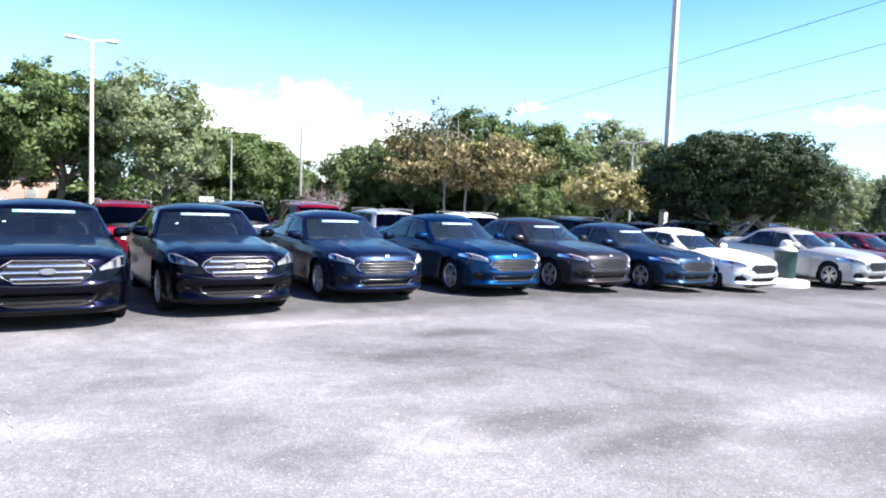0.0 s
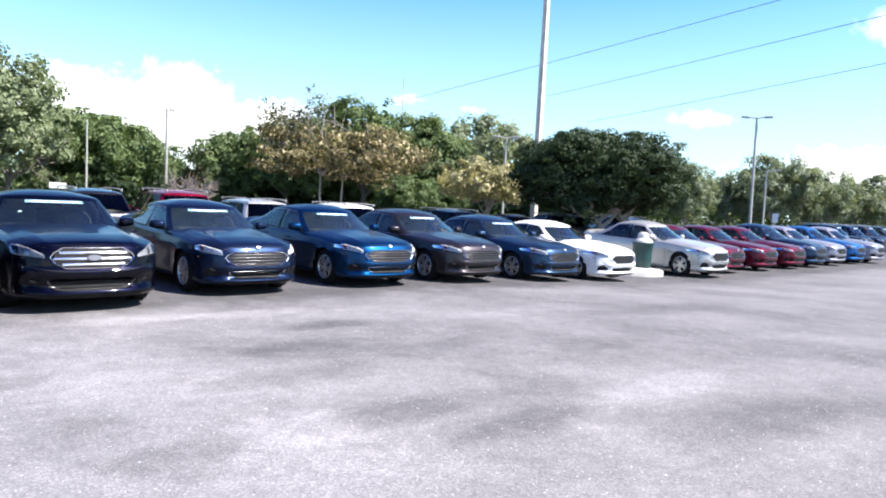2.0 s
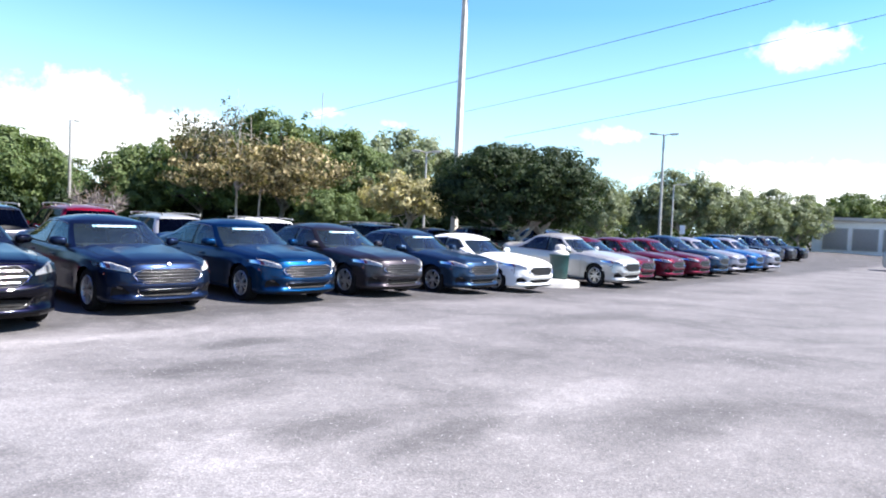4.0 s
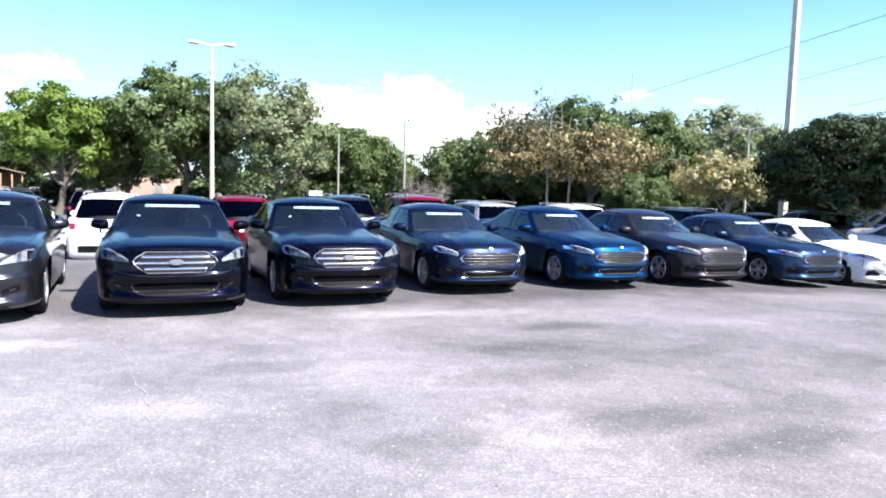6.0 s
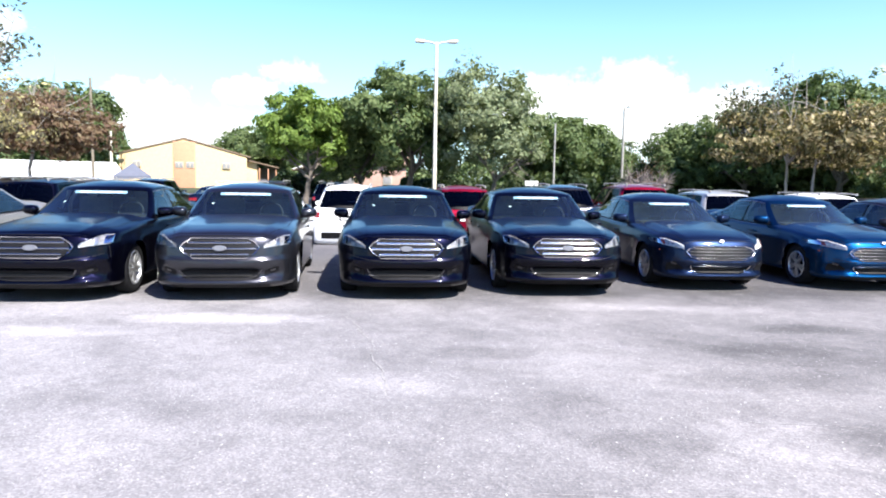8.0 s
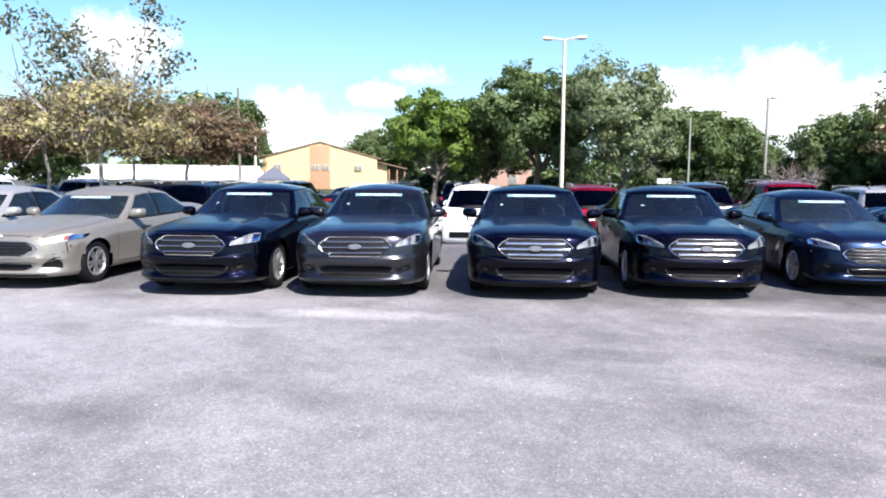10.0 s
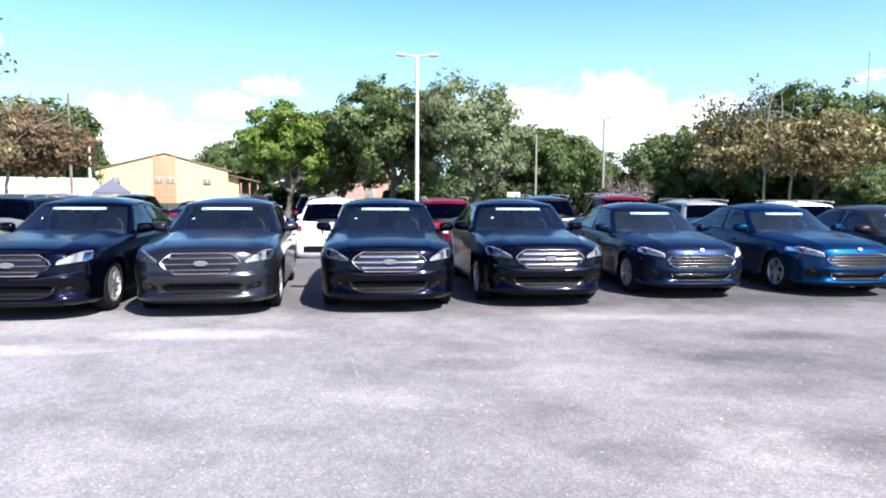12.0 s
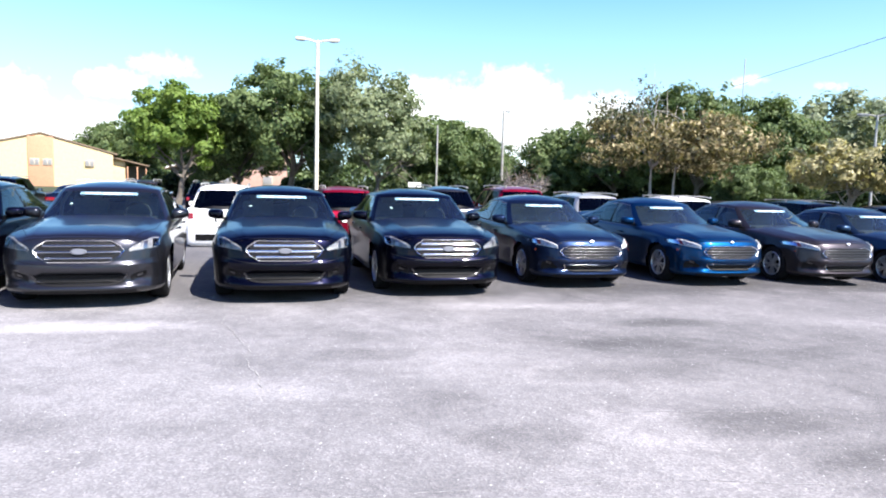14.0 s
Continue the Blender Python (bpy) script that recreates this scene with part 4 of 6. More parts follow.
    for k in range(bars):
        z = g0 + (g1 - g0) * (k + 0.75) / (bars + 0.5)
        t = (0.0178 if style == "large" else 0.0048)
        wd = gw * (0.80 if z > gm + 0.06 else 0.93 if z > gm - 0.03 else 0.74)
        vs, fs = [], []
        for r, a in enumerate((-1.45, -0.85, -0.28, 0.28, 0.85, 1.45)):
            for i in range(17):
                x = -wd + wd * i / 8
                p = cast(x, z + t * math.sin(a), "front", 0.002 + 1.15 * t * math.cos(a))
                vs.append(p or Vector((x, 0.05, z)))
                if r and i:
                    w = r * 17 + i
                    fs.append((w - 18, w - 17, w, w - 1))
        raw("grille_bar", vs, fs, CHROME if style == "large" else DARK_CHROME, grille, tidy=True)
    # oval badge
    vs, fs = [], []
    bz, bw = (gm + 0.005, 0.092) if style == "large" else (g1 + 0.065, 0.036)
    for s, off in ((1.0, 0.020), (0.85, 0.034)):
        for k in range(20):
            a = k * math.tau / 20
            vs.append(cast(bw * s * math.cos(a), bz + bw * 0.4 * s * math.sin(a), "front", off) or Vector((0, 0, bz)))
    fs = [(k, (k + 1) % 20, 20 + (k + 1) % 20, 20 + k) for k in range(20)]
    fs.append(tuple(range(20, 40)))
    raw("badge", vs, fs, SILVER_BADGE if style == "large" else BRIGHT_BADGE, thing, "plain oval badge")

    # headlamps: dark housing, bright projector, clear lens
    l0, l1, lz0, lz1 = c["lamp"]
    edge0_ = 0.036 if style == "large" else 0.055
    for sx in (-1, 1):
        low_line = lambda x: lz0 + (abs(x) - l0) / (l1 - l0) * (0.035 if style == "large" else 0.045)
        high_line = lambda x: lz0 + edge0_ + min(1.0, (abs(x) - l0) / (l1 - l0) * 1.35) ** 0.8 * (lz1 - lz0 - edge0_)
        lamp = band("headlamp", sx * l0, sx * l1, low_line, high_line, "front", LAMP_DULL if style == "large" else HOUSING, off=0.004, cols=12, rows=4, label="clear headlamp in a silver housing")
        band("projector", sx * (l0 + 0.15), sx * (l0 + 0.19), lambda x: low_line(x) + 0.012, lambda x: high_line(x) - 0.012, "front", SATIN_CHROME if style == "large" else HOUSING, lamp, off=0.010, cols=4, rows=3)
        band("reflector", sx * (l0 + 0.24), sx * (l0 + 0.31), lambda x: low_line(x) + 0.012, lambda x: high_line(x) - 0.015, "front", CHROME, lamp, off=0.012, cols=4, rows=3)
        if style == "mid":
            band("turn_signal", sx * (l1 - 0.045), sx * (l1 - 0.006), lambda x: low_line(x) + 0.012, lambda x: high_line(x) - 0.02, "front", SIGNAL, lamp, off=0.010, cols=3, rows=3, label="reddish amber reflector")
        band("lens", sx * l0, sx * l1, low_line, high_line, "front", LENS, lamp, off=0.018, cols=12, rows=4, depth=0.012)
        fx, fw, fz = (0.56, 0.17, 0.345) if style == "large" else (0.60, 0.12, 0.345)
        if style == "mid":
            fx, fw = 0.57, 0.20
            fog = band("fog_lamp_surround", sx * fx, sx * (fx + fw), lambda x: 0.335 - (abs(x) - fx) * 0.16, lambda x: 0.365 + min(1.0, (abs(x) - fx) / 0.13) * 0.105, "front", BLACK_PLASTIC, off=0.005, cols=7, rows=4)
        else:
            fog = band("fog_lamp_surround", sx * fx, sx * (fx + fw), lambda x: fz + (abs(x) - fx) * 0.35, lambda x: fz + 0.075 + (abs(x) - fx) * 0.30, "front", BLACK_PLASTIC, off=0.005, cols=5, rows=3)
        band("fog_lamp", sx * (fx + fw * 0.40), sx * (fx + fw * 0.75), lambda x: fz + 0.035 + (abs(x) - fx) * 0.3, lambda x: fz + 0.065 + (abs(x) - fx) * 0.3, "front", DARK_CHROME, fog, off=0.010, cols=3, rows=2)
        band("tail_lamp", sx * (0.40 if style != "tall" else 0.70), sx * 0.82, lambda x: 0.80 if style != "tall" else 0.90, lambda x: 0.93 if style != "tall" else 1.04, "rear", RED_LENS, off=0.010, cols=8, rows=3, label="red tail lamp")
    # lower intake and its bright strip
    iw = 0.50 if style == "large" else 0.46
    intake = band("lower_intake", -iw, iw, lambda x: 0.29 + abs(x / iw) ** 6 * 0.06, lambda x: (0.43 if style == "large" else 0.385) - abs(x) * 0.03, "front", BLACK_PLASTIC, off=0.006, cols=14, rows=3)
    for z in ((0.33, 0.365, 0.40) if style == "large" else (0.325, 0.355)):
        band("intake_slat", -iw * 0.95, iw * 0.95, lambda x, z=z: z - 0.006, lambda x, z=z: z + 0.006, "front", BLACK_PLASTIC, intake, off=0.018, cols=12, rows=1)
    zc = 0.283 if style == "mid" else 0.308
    band("bumper_strip", -iw * 1.04, iw * 1.04, lambda x: zc + abs(x / iw) ** 10 * 0.07, lambda x: zc + 0.011 + abs(x / iw) ** 10 * 0.085, "front", CHROME if style == "mid" else SATIN_CHROME, off=0.008, cols=22, rows=2)
    band("front_skirt", -0.62, 0.62, lambda x: low(0.16) + 0.035, lambda x: low(0.16) + 0.075, "front", BLACK_PLASTIC, off=0.006, cols=12, rows=2)
    band("rear_bumper_trim", -0.66, 0.66, lambda x: 0.36, lambda x: 0.52, "rear", BLACK_PLASTIC, off=0.006, cols=12, rows=2)
    plate_z = 0.84 if style == "tall" else 0.66
    holder = band("plate_holder", -0.20, 0.20, lambda x: plate_z - 0.02, lambda x: plate_z + 0.17, "rear", BLACK_PLASTIC, off=0.006, cols=4, rows=2)
    band("plate", -0.155, 0.155, lambda x: plate_z, lambda x: plate_z + 0.15, "rear", PAPER, holder, off=0.014, cols=4, rows=2, label="plain white plate")

    # joints of bonnet, doors and boot
    joints = []
    for sx in (-1, 1):
        joints.append(([(sx * W2 * (0.62 + 0.20 * blend(0.15, 0.9, y)), y) for y in np.linspace(0.17, F0 + 0.10, 14)], "top"))
        sd = "right" if sx > 0 else "left"
        a0, a1 = c["axles"]
        zl = low(2) + 0.10
        for yd in (a0 + 0.52, (a0 + a1) / 2 + 0.12, a1 - 0.30):
            joints.append(([(yd, z) for z in np.linspace(zl, side(yd) - 0.01, 8)], sd))
        joints.append(([(y, zl) for y in np.linspace(a0 + 0.52, a1 - 0.42, 12)], sd))
    joints.append(([(x, 0.115 + 0.10 * abs(x) ** 2) for x in np.linspace(-0.58 * W2, 0.58 * W2, 10)], "top"))
    for sx in (-1, 1):
        joints.append(([(sx * (l1 - 0.01 + 0.02 * t), lz0 + 0.02 - 0.16 * t) for t in np.linspace(0, 1, 6)], "front"))
        joints.append(([(sx * x, g0 - 0.035 + 0.10 * (x / 0.85) ** 3) for x in np.linspace(0.0, 0.80, 10)], "front"))
    seams("panel_joint", joints)

    # handles, mirrors, side repeaters
    for sx, sd in ((-1, "left"), (1, "right")):
        for yd, which in ((door_y[1] - 0.20, "front_door"), (door_y[2] - 0.20, "rear_door")):
            p = cast(yd, side(yd) - 0.13, sd, 0.022)
            bm = bmesh.new()
            block(bm, p, (0.035, 0.20, 0.028), 0.010)
            part("door_handle", bm, PAINTS["black"], made[which + ("_r" if sx > 0 else "_l")])
        # a mirror shell: rounded, deeper towards the door, its flat back towards the tail
        bm = bmesh.new()
        mz = side(F0 + 0.6) + 0.105
        rings_ = []
        for dy, wx, hz in ((-0.085, 0.045, 0.030), (-0.070, 0.085, 0.052), (-0.035, 0.112, 0.070), (0.010, 0.122, 0.076), (0.050, 0.120, 0.074)):
            loop = []
            for k in range(20):
                a = k * math.tau / 20
                ca, sa = math.cos(a), math.sin(a)
                px, pz = math.copysign(abs(ca) ** 0.62, ca) * wx, math.copysign(abs(sa) ** 0.62, sa) * hz
                pz *= 1.0 - 0.22 * px / 0.12 if pz < 0 else 1.0
                loop.append(bm.verts.new((sx * (W2 + 0.035 + px), F0 + 0.60 + dy + 0.25 * px, mz + pz)))
            rings_.append(loop)
        for la, lb in zip(rings_, rings_[1:]):
            for k in range(20):
                bm.faces.new((la[k], la[(k + 1) % 20], lb[(k + 1) % 20], lb[k]))
        bm.faces.new(rings_[0])
        bm.faces.new(rings_[-1])
        mirror = part("door_mirror", bm, PAINTS["black"], thing)
        bm = bmesh.new()
        block(bm, (sx * (W2 - 0.085), F0 + 0.60, side(F0 + 0.6) + 0.045), (0.16, 0.07, 0.035), 0.012)
        part("mirror_arm", bm, BLACK_PLASTIC, mirror)
        bm = bmesh.new()
        block(bm, (sx * (W2 + 0.030), F0 + 0.666, side(F0 + 0.6) + 0.10), (0.15, 0.006, 0.095), 0.002)
        part("mirror_glass", bm, CHROME, mirror)
        p = cast(0.42, 0.62, sd, 0.004)
        if p is not None and style == "mid":
            bm = bmesh.new()
            block(bm, p, (0.010, 0.06, 0.020), 0.004)
            part("side_marker", bm, AMBER, thing)
    if style == "tall":
        for sx in (-1, 1):
            bm = bmesh.new()
            pts = [(sx * 0.56, y, Z1 - 0.045 - 0.06 * abs((y - 3.0) / 1.2) ** 4 + 0.055) for y in np.linspace(1.95, 4.1, 9)]
            tube(bm, pts, 0.018, 6)
            for y in (2.0, 3.0, 4.05):
                block(bm, (sx * 0.56, y, Z1 - 0.03), (0.03, 0.06, 0.08), 0.006)
            part("roof_rail", bm, POLE_GREY, thing)

    # wheels
    r = c["wheel"]
    for ya in c["axles"]:
        for sx in (-1, 1):
            xo = sx * (W2 - 0.045)
            hub = Vector((xo - sx * 0.11, ya, r))
            bm = bmesh.new()
            prof = [(r * 0.66, 0.10), (r * 0.70, 0.112), (r * 0.85, 0.116), (r * 0.95, 0.105), (r * 0.995, 0.085), (r, 0.03), (r, -0.03), (r * 0.995, -0.085), (r * 0.95, -0.105), (r * 0.8, -0.114), (r * 0.66, -0.10)]
            lathe(bm, prof, hub, 32, "X", True)
            wheel = part("wheel", bm, RUBBER, thing, "black tyre")
            bm = bmesh.new()
            d = sx
            lathe(bm, [(r * 0.68, 0.105 * d), (r * 0.655, 0.112 * d), (r * 0.61, 0.10 * d), (r * 0.60, 0.02 * d), (r * 0.585, 0.02 * d), (r * 0.585, 0.085 * d), (r * 0.625, 0.112 * d)], hub, 32, "X", True)
            n = c["spokes"]
            for k in range(n):
                a = (k + (0.16 if k % 2 else -0.16)) * math.tau / n
                mid = hub + Vector((0.085 * d, math.cos(a) * r * 0.36, math.sin(a) * r * 0.36))
                block(bm, mid, (0.030, r * 0.52, 0.034), 0, Euler((a, 0, 0)).to_quaternion())
            lathe(bm, [(r * 0.17, 0.06 * d), (r * 0.17, 0.098 * d), (r * 0.10, 0.108 * d)], hub, 16, "X")
            part("rim", bm, ALLOY, wheel, "silver spoked rim")
            bm = bmesh.new()
            lathe(bm, [(r * 0.58, 0.03 * d), (r * 0.58, 0.034 * d)], hub, 24, "X")
            part("brake_disc", bm, BLACK_PLASTIC, wheel)
            bm = bmesh.new()
            lathe(bm, [(R + 0.006, -0.30 * sx), (R + 0.006, 0.0)], Vector((sx * (W2 - 0.085), ya, wz)), 28, "X")
            for f in [f for f in bm.faces if len(f.verts) > 4 and f.calc_center_median().x * sx > W2 - 0.15]:
                bm.faces.remove(f)
            for v in bm.verts:
                v.co.z = max(v.co.z, 0.22)
            part("wheel_arch", bm, BLACK_PLASTIC, thing)
    for pane in panes:
        pane.visible_shadow = True
    return thing


def recolour(thing, key):
    """Gives a car's painted parts a paint of its own."""
    for ob in thing.children_recursive:
        for slot in ob.material_slots:
            if slot.material and slot.material.name.endswith(" paint"):
                slot.link = "OBJECT"
                slot.material = PAINTS[key]


def parked(u, n, turn=0.0, away=False):
    """A pose at the row: nose towards the camera, or tail if away."""
    x, y = on_row(u, n)
    return pose(x, y, lot(x, y), 0, 0, AXIS + turn + (180 if away else 0))


MASTERS = {}


def put_car(style, key, m, label, group, bars=None, banner=True):
    spec = {"large": LARGE, "mid": MID, "tall": TALL}[style]
    name = "suv" if style == "tall" else "sedan"
    if style not in MASTERS:
        MASTERS[style] = car(name, spec, style)
        thing = MASTERS[style]
        thing.matrix_basis = m
    else:
        thing = copy_thing(MASTERS[style], m)
    recolour(thing, key)
    for ob in list(thing.children_recursive):
        kind = ob.name.split(".")[0]
        if kind == "bumper_strip" and key in ("black", "blue_black"):
            ob.material_slots[0].link = "OBJECT"
            ob.material_slots[0].material = DARK_CHROME
        if kind == "grille_bar" and bars:
            ob.material_slots[0].link = "OBJECT"
            ob.material_slots[0].material = bars
        if kind in ("banner", "lettering") and not banner:
            bpy.data.objects.remove(ob)
            continue
        if kind == "dash_paper" and key != "black":
            bpy.data.objects.remove(ob)
    tagged(thing, label, "car", group)
    return thing


crack([(-0.50, 8.75), (-0.42, 8.0), (-0.20, 7.2), (-0.12, 6.4), (0.03, 5.3)], 0.012, CRACK, 1)
crack([(2.5, 4.68), (3.0, 4.60), (3.5, 4.50), (3.95, 4.44)], 0.016, CRACK, 2)
crack([(0.2, 3.7), (1.2, 3.62), (2.2, 3.55), (3.2, 3.3)], 0.010, CRACK, 3)
FRONT = "front row of parked cars"
# distance along the row, distance of the nose, slight turn
put_car("large", "black", parked(0.23, 9.28, 0.5), "black four-door sedan with bright chrome grille bars", FRONT)
put_car("large", "black", parked(2.53, 9.62, 0.5), "black four-door sedan with bright chrome grille, parked beside a slate-blue sedan", FRONT)
put_car("large", "graphite", parked(-2.19, 9.14, 3.0), "dark graphite sedan with dull chrome grille bars", FRONT, DULL_CHROME)
put_car("large", "blue_black", parked(-4.46, 8.98, 0.5), "blue-black sedan with dull grille bars, beside a champagne car", FRONT, DULL_CHROME)
put_car("mid", "navy", parked(5.10, 10.22, 0.0), "dark slate-blue sedan with a chrome-framed grille", FRONT)
put_car("mid", "royal", parked(7.76, 10.25, 0.0), "royal blue sedan with a chrome grille", FRONT)
put_car("mid", "charcoal", parked(10.2, 10.25, 0.0), "charcoal sedan with a chrome grille", FRONT)
put_car("mid", "slate", parked(12.85, 10.20, 0.0), "dark blue sedan parked beside a white one", FRONT)
put_car("mid", "white", parked(15.2, 10.15, 0.0), "white sedan with a black grille beside the kerbed island", FRONT, BLACK_PLASTIC, False)
put_car("mid", "beige", parked(-7.4, 9.15, -1.0), "champagne-coloured sedan with a pale bumper", FRONT)
put_car("mid", "silver", parked(-9.7, 9.2, 0.0), "silver sedan at the end of the row", FRONT)
for u, n, key, tall_, label in ((20.5, 10.2, "silver", 1.13, "silver car beside the kerbed island"), (22.9, 10.8, "maroon", 1.05, "dark ruby red sedan in the front row"),
                                (25.55, 10.8, "maroon", 1.05, "dark ruby red sedan in the front row"), (28.15, 10.8, "maroon", 1.05, "dark ruby red sedan beside a slate-blue car"),
                                (30.35, 10.8, "slate", 1.14, "slate-blue car in the front row"), (32.95, 10.9, "mauve", 1.10, "silver-mauve car in the front row"),
                                (35.75, 11.0, "bright_blue", 1.12, "bright blue car in the front row"), (37.9, 10.8, "mauve", 1.12, "silver-mauve car at the row's far end")):
    put_car("mid", key, parked(u, n) @ Matrix.Diagonal((1, 1, tall_, 1)), label, FRONT, BLACK_PLASTIC if key == "silver" else None, False)
BACK = "second row of parked cars"
for u, n, key, style, label in ((-1.12, 17.9, "white", "tall", "white sport utility car seen from behind"), (1.98, 17.9, "red", "tall", "ruby red sport utility car seen from behind"),
                                (-8.6, 16.4, "black", "tall", "black sport utility car with roof rails"), (-11.47, 19.26, "blue_black", "tall", "blue-black sport utility car in the second row"),
                                (-4.50, 19.92, "white", "tall", "white sport utility car in the second row"), (-8.56, 19.59, "graphite", "tall", "graphite sport utility car in the second row"),
                                (5.15, 19.26, "graphite", "tall", "graphite sport utility car seen from behind"), (7.30, 18.76, "red", "tall", "red sport utility car with roof rails"),
                                (9.54, 18.26, "silver", "tall", "silver sport utility car with roof rails"), (12.78, 18.26, "white", "tall", "white sport utility car with roof rails"),
                                (15.35, 19.09, "charcoal", "mid", "charcoal sedan in the second row"), (17.60, 18.26, "black", "tall", "black sport utility car in the second row"),
                                (19.84, 19.09, "blue_black", "mid", "blue-black sedan in the second row"), (22.08, 19.09, "black", "mid", "black sedan in the second row"), (24.40, 18.26, "charcoal", "tall", "charcoal sport utility car in the second row"),
                                (26.73, 19.09, "black", "mid", "black sedan in the second row"), (29.05, 18.26, "navy", "tall", "navy sport utility car in the second row")):
    low_roof = Matrix.Diagonal((1, 1, 0.90 if u > 9 and style == "tall" else 1.0, 1))
    put_car(style, key, parked(u, n + 4.6, 0, True) @ low_roof, label, BACK)
THIRD = "third row of parked cars"
for k, key in enumerate(("black", "charcoal", "white", "navy", "silver", "black", "graphite", "white", "blue_black", "navy", "charcoal", "black")):
    put_car("tall" if k % 3 else "mid", key, parked(-33.0 + 2.75 * k, 36.0 + 0.2 * (k % 2), 0, True), key.replace("_", "-") + " car in the third row of the lot", THIRD)
FAR = "cars far down the lot"
for u, n, key in ((47, 14, "black"), (50, 14, "navy"), (53, 14, "charcoal"), (56, 14, "black"), (50, 3.5, "silver"), (54, 3, "navy"), (58, 2, "white")):
    put_car("tall", key, parked(u, n), key + " sport utility car far down the lot", FAR)


# ---- trees ----
def twig(rng, start, direction, length, steps, bend):
    """A wandering line."""
    pts, p, d = [Vector(start)], Vector(start), Vector(direction).normalized()
    for _ in range(steps):
        d = (d + Vector(rng.normal(0, bend, 3)) + Vector((0, 0, 0.06))).normalized()
        p = p + d * (length / steps)
        pts.append(p.copy())
    return pts


def tree(name, seed, height, spread, clear, leaves, leaf_size, foliage, bark, label, lumps=14, stems=1, open_=0.0, lean=(0, 0), squash=1.0, twigs=0, skirt=0.55, girth=1.0, wands=None, straight=False, puffs=10, lump=1.0):
    """A tree: tapered stems with limbs, and a crown of leaf sprays gathered in uneven clumps."""
    rng = np.random.default_rng(seed)
    thing = new(name)
    thing.empty_display_size = 0.5
    bm = bmesh.new()
    mid = (height + clear) / 2
    half_h = (height - clear) / 2
    ends = []
    for s in range(stems):
        a = s * math.tau / max(1, stems) + (0 if straight else rng.uniform(-0.3, 0.3))
        foot = Vector((0.5 * math.cos(a), 0.5 * math.sin(a), -0.15)) if stems > 1 else Vector((0, 0, -0.15))
        head = Vector((lean[0] + 0.6 * math.cos(a), lean[1] + 0.6 * math.sin(a), clear + 0.35 * half_h))
        if straight:
            foot.y, head = 0.0, Vector((foot.x * 1.15, 0.0, clear + 0.75 * half_h))
        pts = [foot.lerp(head, t) + Vector((rng.normal(0, 0.05), rng.normal(0, 0.05), 0)) * (0 if t == 0 else 1) for t in np.linspace(0, 1, 6)]
        r0 = (0.028 * height / (stems ** 0.5) + 0.03) * girth
        tube(bm, pts, [r0 * (1.25 if i == 0 else 1.0 - 0.11 * i) for i in range(6)], 9)
        for k in range(7):
            b = k * 2.4 + rng.uniform(0, 1)
            start = pts[4 if straight else 3].lerp(pts[5], rng.uniform(0, 1))
            limb = twig(rng, start, (math.cos(b), math.sin(b), rng.uniform(0.5, 1.3)), spread * rng.uniform(0.55, 0.9), 6, 0.16)
            tube(bm, limb, [r0 * 0.48 * (1 - 0.14 * i) for i in range(7)], 6)
            ends.append(limb[-1])
            for j in range(2 + twigs):
                st = limb[int(rng.integers(2, 6))]
                tw = twig(rng, st, Vector(rng.normal(0, 1, 3)) + Vector((math.cos(b), math.sin(b), 0.7)), spread * rng.uniform(0.3, 0.6), 5, 0.22)
                tube(bm, tw, [r0 * 0.20 * (1 - 0.16 * i) for i in range(6)], 5)
                ends.append(tw[-1])
    tufts = []
    if wands:
        # thin upright shoots above the crown, with small tufts of leaves
        number, reach, side_, tuft_leaf = wands
        for k in range(number):
            b = rng.uniform(0, math.tau)
            f = spread * rng.uniform(0.05, 0.58 if side_ >= 0 else 0.25)
            start = (side_ * spread + f * math.cos(b), f * math.sin(b), mid + 0.2 * half_h)
            top = reach * rng.uniform(0.68, 1.0)
            shoot = twig(rng, start, (0.28 * math.cos(b), 0.28 * math.sin(b), 1.0), top - start[2], 7, 0.16)
            tube(bm, shoot, [0.034 * (1 - 0.11 * i) for i in range(8)], 5)
            for j in range(5):
                st = shoot[int(rng.integers(3, 7))]
                sprig = twig(rng, st, Vector(rng.normal(0, 1, 3)) + Vector((0, 0, 0.9)), rng.uniform(0.5, 1.1), 4, 0.25)
                tube(bm, sprig, [0.016, 0.014, 0.012, 0.010, 0.008], 4)
                tufts += [sprig[-1], sprig[2]]
            tufts.append(shoot[-1])
    part("trunk", bm, bark, thing, tidy=False)
    # clumps over an uneven ellipsoid
    cen, rad = [], []
    for k in range(lumps):
        a = k * 2.39996 + rng.uniform(-0.4, 0.4)
        e = math.asin(min(1, max(-1, -skirt + (1 + skirt) * (k + 0.5) / lumps)))
        f = rng.uniform(0.56, 0.74)
        cen.append((spread * f * math.cos(a) * math.cos(e) + lean[0], spread * f * math.sin(a) * math.cos(e) + lean[1], mid + half_h * f * math.sin(e) * squash))
        rad.append(spread * lump * rng.uniform(0.32, 0.46))
    for k in range(max(2, lumps // 4)):
        cen.append((rng.normal(0, spread * 0.25) + lean[0], rng.normal(0, spread * 0.25) + lean[1], mid + rng.normal(0, half_h * 0.25)))
        rad.append(spread * rng.uniform(0.34, 0.5))
    cen, rad = np.array(cen), np.array(rad)
    # sub-clumps on the clumps, sprays on the sub-clumps
    count = leaves
    which = rng.choice(len(cen), count, p=rad ** 2 / (rad ** 2).sum())
    d = rng.normal(0, 1, (count, 3))
    d /= np.linalg.norm(d, axis=1)[:, None]
